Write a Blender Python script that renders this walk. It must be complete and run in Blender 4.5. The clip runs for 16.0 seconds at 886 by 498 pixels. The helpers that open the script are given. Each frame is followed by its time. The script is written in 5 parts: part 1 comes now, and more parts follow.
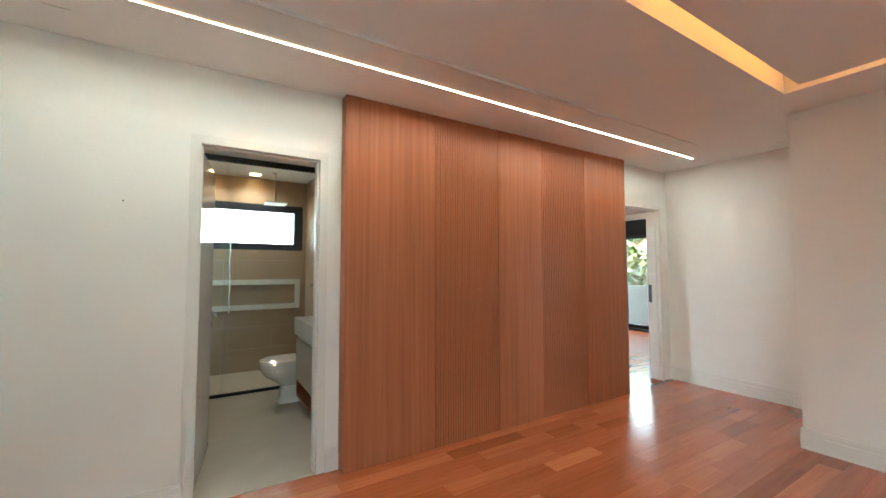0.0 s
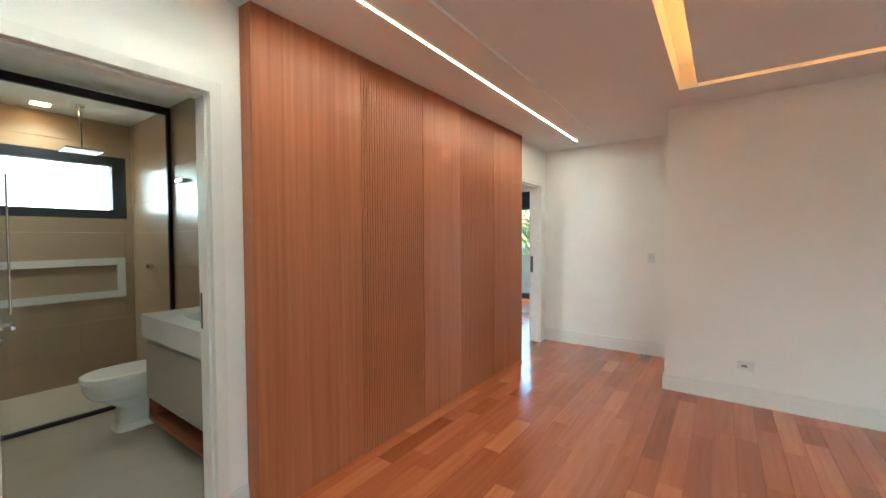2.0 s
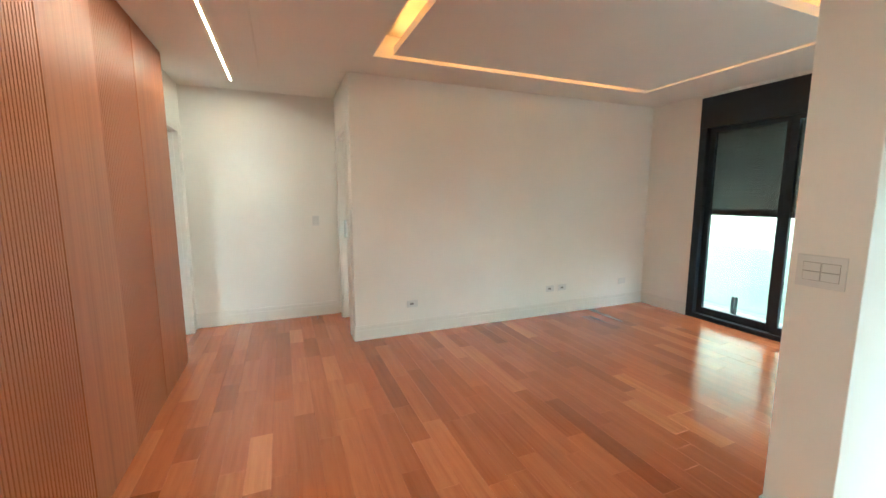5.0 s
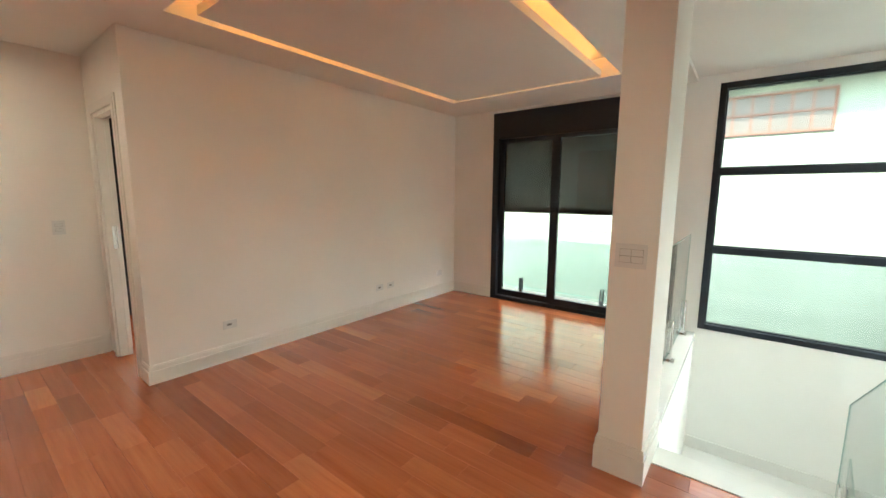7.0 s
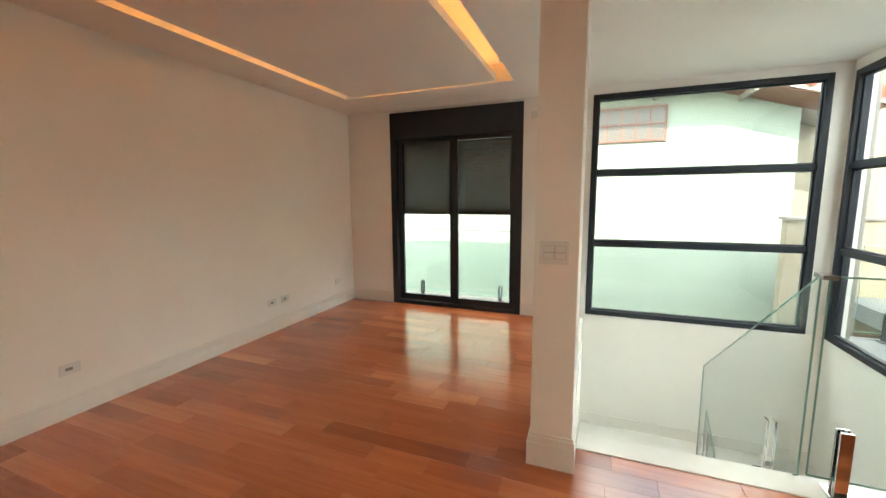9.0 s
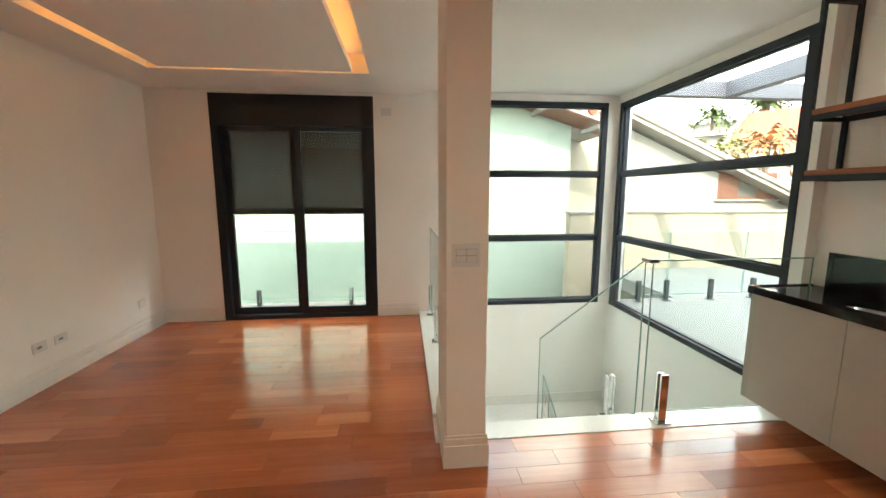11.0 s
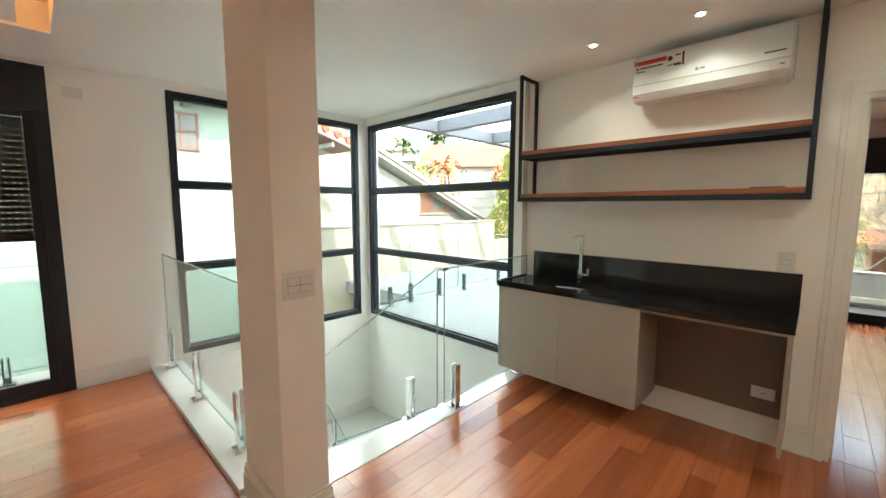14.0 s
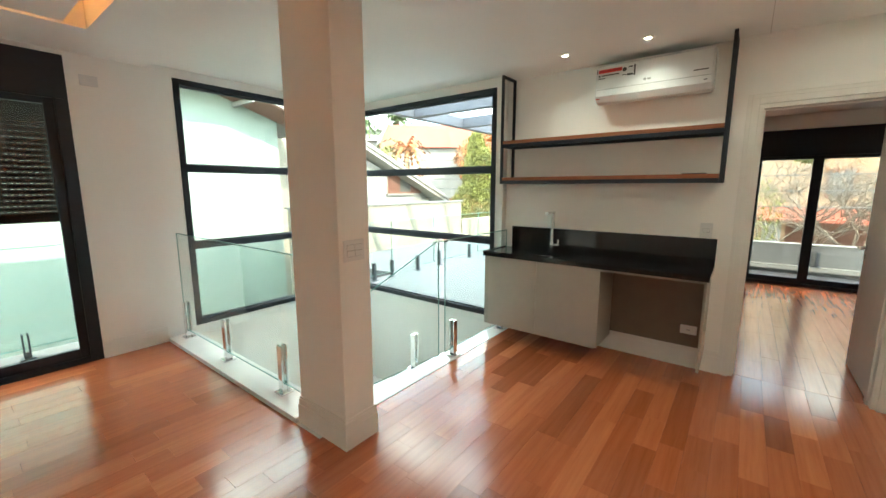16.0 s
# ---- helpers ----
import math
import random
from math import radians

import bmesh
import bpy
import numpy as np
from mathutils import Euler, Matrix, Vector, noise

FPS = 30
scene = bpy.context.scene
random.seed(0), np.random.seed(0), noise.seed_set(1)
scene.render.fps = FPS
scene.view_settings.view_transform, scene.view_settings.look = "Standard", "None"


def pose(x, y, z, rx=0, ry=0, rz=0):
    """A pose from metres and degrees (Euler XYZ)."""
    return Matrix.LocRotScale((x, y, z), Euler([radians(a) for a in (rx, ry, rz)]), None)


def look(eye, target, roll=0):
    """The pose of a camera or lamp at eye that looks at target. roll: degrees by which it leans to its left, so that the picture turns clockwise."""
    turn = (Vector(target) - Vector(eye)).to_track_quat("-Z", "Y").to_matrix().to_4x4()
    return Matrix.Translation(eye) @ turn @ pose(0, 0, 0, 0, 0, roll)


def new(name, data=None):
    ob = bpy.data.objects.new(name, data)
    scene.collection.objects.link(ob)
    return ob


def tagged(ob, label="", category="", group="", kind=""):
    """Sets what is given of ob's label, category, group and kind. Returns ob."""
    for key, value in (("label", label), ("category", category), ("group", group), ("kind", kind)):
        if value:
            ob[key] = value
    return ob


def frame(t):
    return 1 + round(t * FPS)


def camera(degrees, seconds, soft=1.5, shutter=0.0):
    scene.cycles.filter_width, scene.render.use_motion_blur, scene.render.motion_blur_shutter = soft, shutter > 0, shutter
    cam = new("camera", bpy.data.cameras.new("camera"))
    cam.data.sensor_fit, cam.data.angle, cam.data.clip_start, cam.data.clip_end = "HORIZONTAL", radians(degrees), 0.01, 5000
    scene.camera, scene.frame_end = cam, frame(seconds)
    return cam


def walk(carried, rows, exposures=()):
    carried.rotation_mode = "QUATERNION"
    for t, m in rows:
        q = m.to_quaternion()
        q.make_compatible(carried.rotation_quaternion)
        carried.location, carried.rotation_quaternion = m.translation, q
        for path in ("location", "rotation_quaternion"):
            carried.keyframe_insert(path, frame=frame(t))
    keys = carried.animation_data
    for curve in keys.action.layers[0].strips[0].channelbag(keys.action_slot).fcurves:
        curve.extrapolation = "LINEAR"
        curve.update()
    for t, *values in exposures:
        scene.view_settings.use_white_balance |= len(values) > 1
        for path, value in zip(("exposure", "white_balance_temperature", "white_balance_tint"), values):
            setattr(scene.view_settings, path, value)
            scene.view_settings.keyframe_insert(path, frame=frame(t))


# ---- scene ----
cam = camera(97.4, 16.0)
PATH = [
    (0, (0.385, 0.176, 1.367), (1.428, 1.88, 1.473), -0.1),
    (0.5, (0.372, 0.296, 1.426), (1.538, 1.918, 1.512), -0.1),
    (1, (0.351, 0.489, 1.416), (1.665, 1.997, 1.464), -0.1),
    (1.5, (0.277, 0.697, 1.414), (1.751, 2.048, 1.412), -0.2),
    (2, (0.18, 0.909, 1.433), (1.803, 2.076, 1.373), -0.3),
    (2.5, (0.169, 1.139, 1.442), (1.932, 2.076, 1.317), -0.3),
    (3, (0.217, 1.311, 1.472), (2.083, 2.005, 1.289), -0.4),
    (3.5, (0.257, 1.506, 1.464), (2.209, 1.883, 1.249), -0.3),
    (4, (0.278, 1.668, 1.503), (2.261, 1.683, 1.247), -0.2),
    (4.5, (0.361, 1.819, 1.496), (2.306, 1.442, 1.219), -0.2),
    (5, (0.488, 1.963, 1.447), (2.322, 1.211, 1.183), -0.1),
    (7.5, (0.889, 2.203, 1.462), (1.98, 0.549, 1.19), 0.2),
    (8, (0.943, 2.183, 1.445), (1.925, 0.46, 1.182), -0.2),
    (10.5, (1.424, 2.103, 1.45), (1.511, 0.124, 1.178), 0.0),
    (11, (1.573, 2.07, 1.485), (1.374, 0.1, 1.2), -0.0),
    (11.5, (1.687, 2.066, 1.496), (1.215, 0.142, 1.22), 0.1),
    (12, (1.773, 2.036, 1.513), (1.05, 0.191, 1.245), 0.1),
    (12.5, (1.816, 1.978, 1.503), (0.869, 0.234, 1.255), 0.1),
    (13, (1.844, 1.907, 1.508), (0.695, 0.286, 1.279), 0.1),
    (13.5, (1.891, 1.821, 1.505), (0.574, 0.331, 1.29), 0.1),
    (14, (2.026, 1.743, 1.506), (0.591, 0.366, 1.293), 0.1),
    (14.5, (2.163, 1.694, 1.502), (0.661, 0.394, 1.273), 0.1),
    (15, (2.307, 1.71, 1.502), (0.772, 0.453, 1.241), 0.0),
    (15.5, (2.463, 1.78, 1.506), (0.912, 0.55, 1.216), 0.0),
    (16, (2.658, 1.855, 1.516), (1.094, 0.647, 1.206), 0.0),
]
SKY, SUN, COVE = 0.15, 0.85, 0.65
EXPOSE = [(0.0, 4.55, 5250, -8), (1.5, 4.5, 5200, -10), (2.5, 4.85, 5100, -13), (4.0, 5.0, 4950, -18), (5.0, 4.8, 5250, -16), (8.0, 4.35, 6300, -5), (11.0, 4.25, 6450, -4), (13.0, 4.3, 6300, -6), (14.5, 4.35, 5850, -9), (16.0, 4.3, 5800, -11)]

walk(cam, [(t, look(eye, target, roll)) for t, eye, target, roll in PATH], exposures=EXPOSE)

# ---- world, sun and lamps ----
SUN_DIR = Vector((0.30, 1.0, 0.72)).normalized()
world = bpy.data.worlds.new("sky")
scene.world = world
world.use_nodes = True
wn, wl = world.node_tree.nodes, world.node_tree.links
wn.clear()
sky = wn.new("ShaderNodeTexSky")
sky.sky_type = "NISHITA"
sky.sun_disc = False
sky.sun_elevation = math.asin(SUN_DIR.z)
sky.sun_rotation = math.atan2(SUN_DIR.x, SUN_DIR.y)
cl_n = wn.new("ShaderNodeTexNoise")
cl_n.inputs["Scale"].default_value = 5.0
cl_n.inputs["Detail"].default_value = 6.0
cl_r = wn.new("ShaderNodeValToRGB")
cl_r.color_ramp.elements[0].position = 0.38
cl_r.color_ramp.elements[1].position = 0.56
cl_m = wn.new("ShaderNodeMix")
cl_m.data_type = "RGBA"
cl_m.inputs[7].default_value = (6.2, 6.0, 5.75, 1)
bg = wn.new("ShaderNodeBackground")
bg.inputs["Strength"].default_value = SKY
wo = wn.new("ShaderNodeOutputWorld")
tc = wn.new("ShaderNodeTexCoord")
wl.new(tc.outputs["Generated"], cl_n.inputs["Vector"])
wl.new(cl_n.outputs["Fac"], cl_r.inputs["Fac"])
wl.new(cl_r.outputs["Color"], cl_m.inputs[0])
wl.new(sky.outputs["Color"], cl_m.inputs[6])
wl.new(cl_m.outputs[2], bg.inputs["Color"])
wl.new(bg.outputs["Background"], wo.inputs["Surface"])

sun_data = bpy.data.lights.new("sun", "SUN")
sun_data.energy = SUN
sun_data.angle = radians(0.5)
sun_data.color = (1.0, 0.82, 0.67)
sun_ob = new("sun", sun_data)
sun_ob.matrix_world = look(SUN_DIR * 30, (0, 0, 0))


def spot(name, loc, target, watts, color, size=80):
    d = bpy.data.lights.new(name, "SPOT")
    d.energy, d.color, d.spot_size, d.spot_blend, d.shadow_soft_size = watts, color, radians(size), 0.9, 0.05
    o = new(name, d)
    o.matrix_world = look(loc, target)
    return o


spot("downlight_lamp", (-0.66, 1.18, 2.585), (-0.66, 1.181, 0), 1.3, (1, 0.90, 0.76), 140)
spot("downlight_lamp", (-0.67, 0.56, 2.585), (-0.67, 0.561, 0), 1.3, (1, 0.90, 0.76), 140)

spot("bath_lamp", (0.36, 5.84, 2.625), (0.36, 5.80, 0), 1.9, (1, 0.84, 0.66), 150)
spot("bath_lamp", (0.93, 5.84, 2.625), (0.93, 5.80, 0), 1.9, (1, 0.84, 0.66), 150)

# ---- materials ----
def mat(name):
    m = bpy.data.materials.new(name)
    m.use_nodes = True
    n, l = m.node_tree.nodes, m.node_tree.links
    return m, n, l, n["Principled BSDF"]


def coords(n, l, scale=(1, 1, 1), kind="Object"):
    t = n.new("ShaderNodeTexCoord")
    mp = n.new("ShaderNodeMapping")
    mp.inputs["Scale"].default_value = scale
    l.new(t.outputs[kind], mp.inputs["Vector"])
    return mp.outputs["Vector"]


def noise_tex(n, l, vec, scale, detail=4.0, rough=0.55):
    t = n.new("ShaderNodeTexNoise")
    t.inputs["Scale"].default_value = scale
    t.inputs["Detail"].default_value = detail
    t.inputs["Roughness"].default_value = rough
    l.new(vec, t.inputs["Vector"])
    return t.outputs["Fac"]


def ramp(n, l, fac, stops):
    r = n.new("ShaderNodeValToRGB")
    e = r.color_ramp.elements
    while len(e) < len(stops):
        e.new(0.5)
    for k, (p, c) in enumerate(stops):
        e[k].position = p
        e[k].color = (*c, 1)
    l.new(fac, r.inputs["Fac"])
    return r.outputs["Color"]


def add_bump(n, l, fac, b, strength, dist=0.002):
    bp = n.new("ShaderNodeBump")
    bp.inputs["Strength"].default_value = strength
    bp.inputs["Distance"].default_value = dist
    l.new(fac, bp.inputs["Height"])
    l.new(bp.outputs["Normal"], b.inputs["Normal"])


def mixc(n, l, fac, a, b, mode="MIX"):
    m = n.new("ShaderNodeMix")
    m.data_type = "RGBA"
    m.blend_type = mode
    for src, sock in ((fac, m.inputs[0]), (a, m.inputs[6]), (b, m.inputs[7])):
        if isinstance(src, (int, float)):
            sock.default_value = src
        elif isinstance(src, tuple):
            sock.default_value = (*src, 1)
        else:
            l.new(src, sock)
    return m.outputs[2]


def plaster(name, col, var=0.04, rough=0.75, bump=0.12, scale=70):
    m, n, l, b = mat(name)
    v = coords(n, l)
    big = noise_tex(n, l, v, 0.9, 3)
    lo = tuple(c * (1 - var) for c in col)
    hi = tuple(min(1, c * (1 + var * 0.5)) for c in col)
    l.new(ramp(n, l, big, ((0.35, lo), (0.7, hi))), b.inputs["Base Color"])
    b.inputs["Roughness"].default_value = rough
    b.inputs["Specular IOR Level"].default_value = 0.3
    add_bump(n, l, noise_tex(n, l, v, scale, 3), b, bump, 0.001)
    return m


def plain(name, col, rough=0.5, metal=0.0, var=0.08, scale=14, bump=0.03):
    m, n, l, b = mat(name)
    v = coords(n, l)
    f = noise_tex(n, l, v, scale, 4)
    lo = tuple(c * (1 - var) for c in col)
    hi = tuple(min(1, c * (1 + var)) for c in col)
    l.new(ramp(n, l, f, ((0.3, lo), (0.7, hi))), b.inputs["Base Color"])
    b.inputs["Metallic"].default_value = metal
    rr = n.new("ShaderNodeMapRange")
    rr.inputs["To Min"].default_value = max(0.02, rough * 0.85)
    rr.inputs["To Max"].default_value = min(1, rough * 1.15)
    l.new(f, rr.inputs["Value"])
    l.new(rr.outputs["Result"], b.inputs["Roughness"])
    add_bump(n, l, noise_tex(n, l, v, scale * 8, 2), b, bump, 0.001)
    return m


def glow(name, col, strength):
    m, n, l, b = mat(name)
    b.inputs["Base Color"].default_value = (*col, 1)
    b.inputs["Emission Color"].default_value = (*col, 1)
    b.inputs["Emission Strength"].default_value = strength
    return m


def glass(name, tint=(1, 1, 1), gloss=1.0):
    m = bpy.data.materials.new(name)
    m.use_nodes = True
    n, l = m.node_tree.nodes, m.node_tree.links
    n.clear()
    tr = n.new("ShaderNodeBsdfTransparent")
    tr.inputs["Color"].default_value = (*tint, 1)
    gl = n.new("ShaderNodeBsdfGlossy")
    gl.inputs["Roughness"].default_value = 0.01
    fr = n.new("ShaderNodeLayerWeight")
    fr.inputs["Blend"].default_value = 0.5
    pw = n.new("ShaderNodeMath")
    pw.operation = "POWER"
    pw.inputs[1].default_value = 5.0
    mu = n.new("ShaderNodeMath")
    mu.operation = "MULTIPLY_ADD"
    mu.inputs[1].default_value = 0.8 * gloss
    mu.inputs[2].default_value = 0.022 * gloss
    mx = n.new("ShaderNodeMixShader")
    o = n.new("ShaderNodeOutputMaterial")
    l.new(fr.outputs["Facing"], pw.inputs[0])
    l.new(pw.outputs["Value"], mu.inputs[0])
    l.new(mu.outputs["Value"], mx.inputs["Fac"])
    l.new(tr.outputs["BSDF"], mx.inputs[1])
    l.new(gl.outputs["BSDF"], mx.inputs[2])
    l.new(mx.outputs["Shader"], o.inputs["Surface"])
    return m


def wood(name, stops, grain=(1, 1, 0.06), scale=28, rough=0.45, gloss=0.4, per_object=False):
    m, n, l, b = mat(name)
    v = coords(n, l, grain)
    if per_object:
        oi = n.new("ShaderNodeObjectInfo")
        va = n.new("ShaderNodeVectorMath")
        va.operation = "ADD"
        sc = n.new("ShaderNodeVectorMath")
        sc.operation = "SCALE"
        sc.inputs[0].default_value = (31, 17, 9)
        l.new(oi.outputs["Random"], sc.inputs["Scale"])
        l.new(v, va.inputs[0])
        l.new(sc.outputs["Vector"], va.inputs[1])
        v = va.outputs["Vector"]
    fine = noise_tex(n, l, v, scale, 6, 0.65)
    broad = noise_tex(n, l, v, scale * 0.22, 3, 0.5)
    c = ramp(n, l, fine, ((0.33, stops[0]), (0.5, stops[1]), (0.68, stops[2])))
    c = mixc(n, l, 0.32, c, ramp(n, l, broad, ((0.3, stops[0]), (0.7, stops[2]))))
    if per_object:
        tone = ramp(n, l, oi.outputs["Random"], ((0.0, (0.66, 0.60, 0.58)), (0.22, (0.88, 0.85, 0.83)), (0.6, (1.0, 0.98, 0.96)), (0.85, (1.10, 1.16, 1.18)), (1.0, (1.30, 1.50, 1.60))))
        c = mixc(n, l, 1.0, c, tone, "MULTIPLY")
    l.new(c, b.inputs["Base Color"])
    b.inputs["Roughness"].default_value = rough
    b.inputs["Specular IOR Level"].default_value = gloss
    add_bump(n, l, fine, b, 0.12, 0.0008)
    return m


M_WALL = plaster("white_wall_paint", (0.88, 0.862, 0.825))
M_CEIL = plaster("ceiling_paint", (0.86, 0.845, 0.81), 0.03)
M_TRIM = plain("white_lacquer_trim", (0.80, 0.78, 0.74), 0.4, var=0.02)
M_VENEER = wood("wood_veneer", ((0.31, 0.100, 0.040), (0.40, 0.136, 0.056), (0.47, 0.170, 0.074)), (1, 1, 0.016), 42, 0.42, 0.35)
M_SHELFWOOD = wood("shelf_wood", ((0.16, 0.05, 0.02), (0.26, 0.085, 0.035), (0.33, 0.13, 0.06)), (1, 0.06, 1), 40, 0.45)
M_PLANK = wood("floor_wood", ((0.37, 0.096, 0.034), (0.455, 0.132, 0.048), (0.515, 0.160, 0.060)), (0.05, 1, 1), 30, 0.20, 0.5, True)
M_PLANK_W = wood("floor_wood_joined", ((0.33, 0.072, 0.021), (0.50, 0.130, 0.042), (0.58, 0.18, 0.064)), (0.07, 1, 1), 24, 0.20, 0.5)
for m_floor in (M_PLANK, M_PLANK_W):
    lacquer = m_floor.node_tree.nodes["Principled BSDF"].inputs
    lacquer["Coat Weight"].default_value = 0.4
    lacquer["Coat Roughness"].default_value = 0.16
M_SUBFLOOR = plain("subfloor_dark", (0.20, 0.065, 0.03), 0.8)
M_BLACK = plain("black_aluminium", (0.015, 0.020, 0.031), 0.55, 0.0, 0.15, 20, 0.02)
M_SHUTTER = plain("shutter_slats", (0.020, 0.015, 0.015), 0.5, 0.0, 0.2, 20, 0.02)
M_CHROME = plain("polished_steel", (0.72, 0.72, 0.72), 0.12, 1.0, 0.05, 30, 0.0)
M_DARKSTEEL = plain("gunmetal", (0.09, 0.10, 0.11), 0.4, 0.6)
M_GRANITE = plain("black_granite", (0.010, 0.010, 0.012), 0.10, 0.0, 0.5, 160, 0.0)
M_CAB = plain("taupe_laminate", (0.40, 0.355, 0.30), 0.5, 0.0, 0.03, 8)
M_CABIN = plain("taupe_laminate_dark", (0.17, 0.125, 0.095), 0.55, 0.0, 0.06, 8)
M_MARBLE = plain("white_marble", (0.78, 0.77, 0.74), 0.15, 0.0, 0.05, 3, 0.0)
M_PLASTIC = plain("white_plastic", (0.72, 0.725, 0.72), 0.35, 0.0, 0.02, 10, 0.0)
M_GREYPLASTIC = plain("grey_plastic", (0.30, 0.30, 0.29), 0.4, 0.0, 0.04)
M_LACQUER = plain("glossy_door_lacquer", (0.78, 0.76, 0.73), 0.05, var=0.01, bump=0.0)
M_RED = plain("red_print", (0.55, 0.03, 0.03), 0.4)
M_INK = plain("dark_print", (0.05, 0.05, 0.05), 0.5)
M_CERAMIC = plain("white_ceramic", (0.80, 0.79, 0.77), 0.08, 0.0, 0.02, 5, 0.0)
M_TILE = plain("beige_stone_tile", (0.40, 0.30, 0.205), 0.3, 0.0, 0.06, 2.5, 0.02)
M_GROUT = plain("grout", (0.30, 0.24, 0.18), 0.9)
M_BATHFLOOR = plain("porcelain_floor", (0.50, 0.45, 0.385), 0.35, 0.0, 0.08, 3, 0.02)
M_GLASS = glass("clear_glass", (0.975, 0.988, 0.982))
# grey tint added to tone down the bright outdoors behind the panes
M_DIMGLASS = glass("view_dimming_glass", (0.82, 0.815, 0.80))
M_RAILGLASS = glass("rail_glass", (0.955, 0.98, 0.97))
M_GLASSEDGE = plain("glass_edge", (0.20, 0.36, 0.32), 0.15)
M_LED = glow("led_strip", (1.0, 0.86, 0.68), 11.0)
# weak emission that paints the LED line's warm halo
M_LEDHALO = glow("led_halo_rim", (1.0, 0.60, 0.28), 0.09)
M_COVE = glow("cove_led", (1.0, 0.38, 0.09), COVE)
M_LENS = glow("downlight_lens", (1.0, 0.85, 0.62), 1.5)
M_AMBER = glow("amber_lens", (1.0, 0.50, 0.16), 1.6)
M_MINT = plaster("mint_render", (0.28, 0.335, 0.29), 0.06, 0.85, 0.06, 30)
M_CREAM = plaster("cream_render", (0.25, 0.225, 0.175), 0.08, 0.85, 0.3, 30)
M_WHITEOUT = plaster("white_render", (0.24, 0.232, 0.215), 0.08, 0.85, 0.3, 30)
M_TERRACE = plain("grey_terrace_tile", (0.15, 0.15, 0.158), 0.6, 0.0, 0.08, 5)
M_PERGOLA = plain("pergola_steel", (0.07, 0.075, 0.095), 0.5)
M_ROOFRED = plain("terracotta_roof", (0.25, 0.060, 0.032), 0.85, 0.0, 0.25, 9)
M_ROOFLIGHT = plain("pale_roof_tile", (0.32, 0.30, 0.27), 0.8, 0.0, 0.12, 9)
M_BROWN = plain("brown_stained_wood", (0.16, 0.07, 0.045), 0.6, 0.0, 0.2)
M_DARKPANE = plain("dark_window_pane", (0.09, 0.085, 0.08), 0.4)
M_LEAF = plain("green_foliage", (0.06, 0.09, 0.022), 0.6, 0.0, 0.5, 3)
M_LEAF_Y = plain("yellow_green_foliage", (0.14, 0.145, 0.03), 0.6, 0.0, 0.5, 3)
M_LEAF_O = plain("orange_foliage", (0.25, 0.10, 0.028), 0.6, 0.0, 0.45, 3)
M_BARK = plain("bark", (0.15, 0.12, 0.09), 0.9, 0.0, 0.3, 12, 0.3)
M_PEACH = plaster("peach_render", (0.30, 0.205, 0.13), 0.1, 0.85, 0.3, 30)
# white parapet render with its shade put into the colour
M_PARAPET_SHADE = plaster("shaded_parapet_render", (0.15, 0.148, 0.145), 0.06, 0.85, 0.2, 30)
# tile colour darkened to carry the shade lying on the balcony
M_SHADETILE = plain("shaded_balcony_tile", (0.06, 0.058, 0.065), 0.5, 0.0, 0.1, 5)
M_GROUND = plain("ground", (0.18, 0.16, 0.12), 0.95, 0.0, 0.3, 0.6, 0.3)

for m_dark in (M_BLACK, M_SHUTTER):
    m_dark.node_tree.nodes["Principled BSDF"].inputs["Specular IOR Level"].default_value = 0.4


# ---- building helpers ----
def box(bm, x0, y0, z0, x1, y1, z1):
    vs = [bm.verts.new(p) for p in ((x0, y0, z0), (x1, y0, z0), (x1, y1, z0), (x0, y1, z0), (x0, y0, z1), (x1, y0, z1), (x1, y1, z1), (x0, y1, z1))]
    for f in ((0, 3, 2, 1), (4, 5, 6, 7), (0, 1, 5, 4), (1, 2, 6, 5), (2, 3, 7, 6), (3, 0, 4, 7)):
        bm.faces.new([vs[k] for k in f])
    return vs


def finish(name, bm, material, parent=None, smooth=False):
    me = bpy.data.meshes.new(name)
    bm.normal_update()
    bm.to_mesh(me)
    bm.free()
    me.materials.append(material)
    if smooth:
        for p in me.polygons:
            p.use_smooth = True
    ob = new(name, me)
    if parent:
        ob.parent = parent
    return ob


def part(name, bm, material, parent, label=""):
    ob = finish(name, bm, material, parent)
    return tagged(ob, label) if label else ob


def bevelled(bm, width, seg=2):
    bmesh.ops.bevel(bm, geom=list(bm.edges), offset=width, segments=seg, affect="EDGES", clamp_overlap=True, profile=0.5)
    return bm


def block(name, b, material, parent=None, bevel=0.0, label=""):
    bm = bmesh.new()
    box(bm, *b)
    if bevel:
        bevelled(bm, bevel)
    ob = finish(name, bm, material, parent)
    return tagged(ob, label) if label else ob


def thing(name, label, category, loc=(0, 0, 0), group="", kind=""):
    ob = new(name)
    ob.empty_display_size = 0.1
    ob.location = loc
    return tagged(ob, label, category, group, kind)


def tube(bm, p, q, r0, r1=None, seg=10):
    p, q = Vector(p), Vector(q)
    r1 = r0 if r1 is None else r1
    rot = (q - p).to_track_quat("Z", "Y").to_matrix()
    rings = []
    for c, r in ((p, r0), (q, r1)):
        rings.append([bm.verts.new(c + rot @ Vector((r * math.cos(2 * math.pi * k / seg), r * math.sin(2 * math.pi * k / seg), 0))) for k in range(seg)])
    for k in range(seg):
        bm.faces.new((rings[0][k], rings[0][(k + 1) % seg], rings[1][(k + 1) % seg], rings[1][k]))
    bm.faces.new(rings[0][::-1])
    bm.faces.new(rings[1])


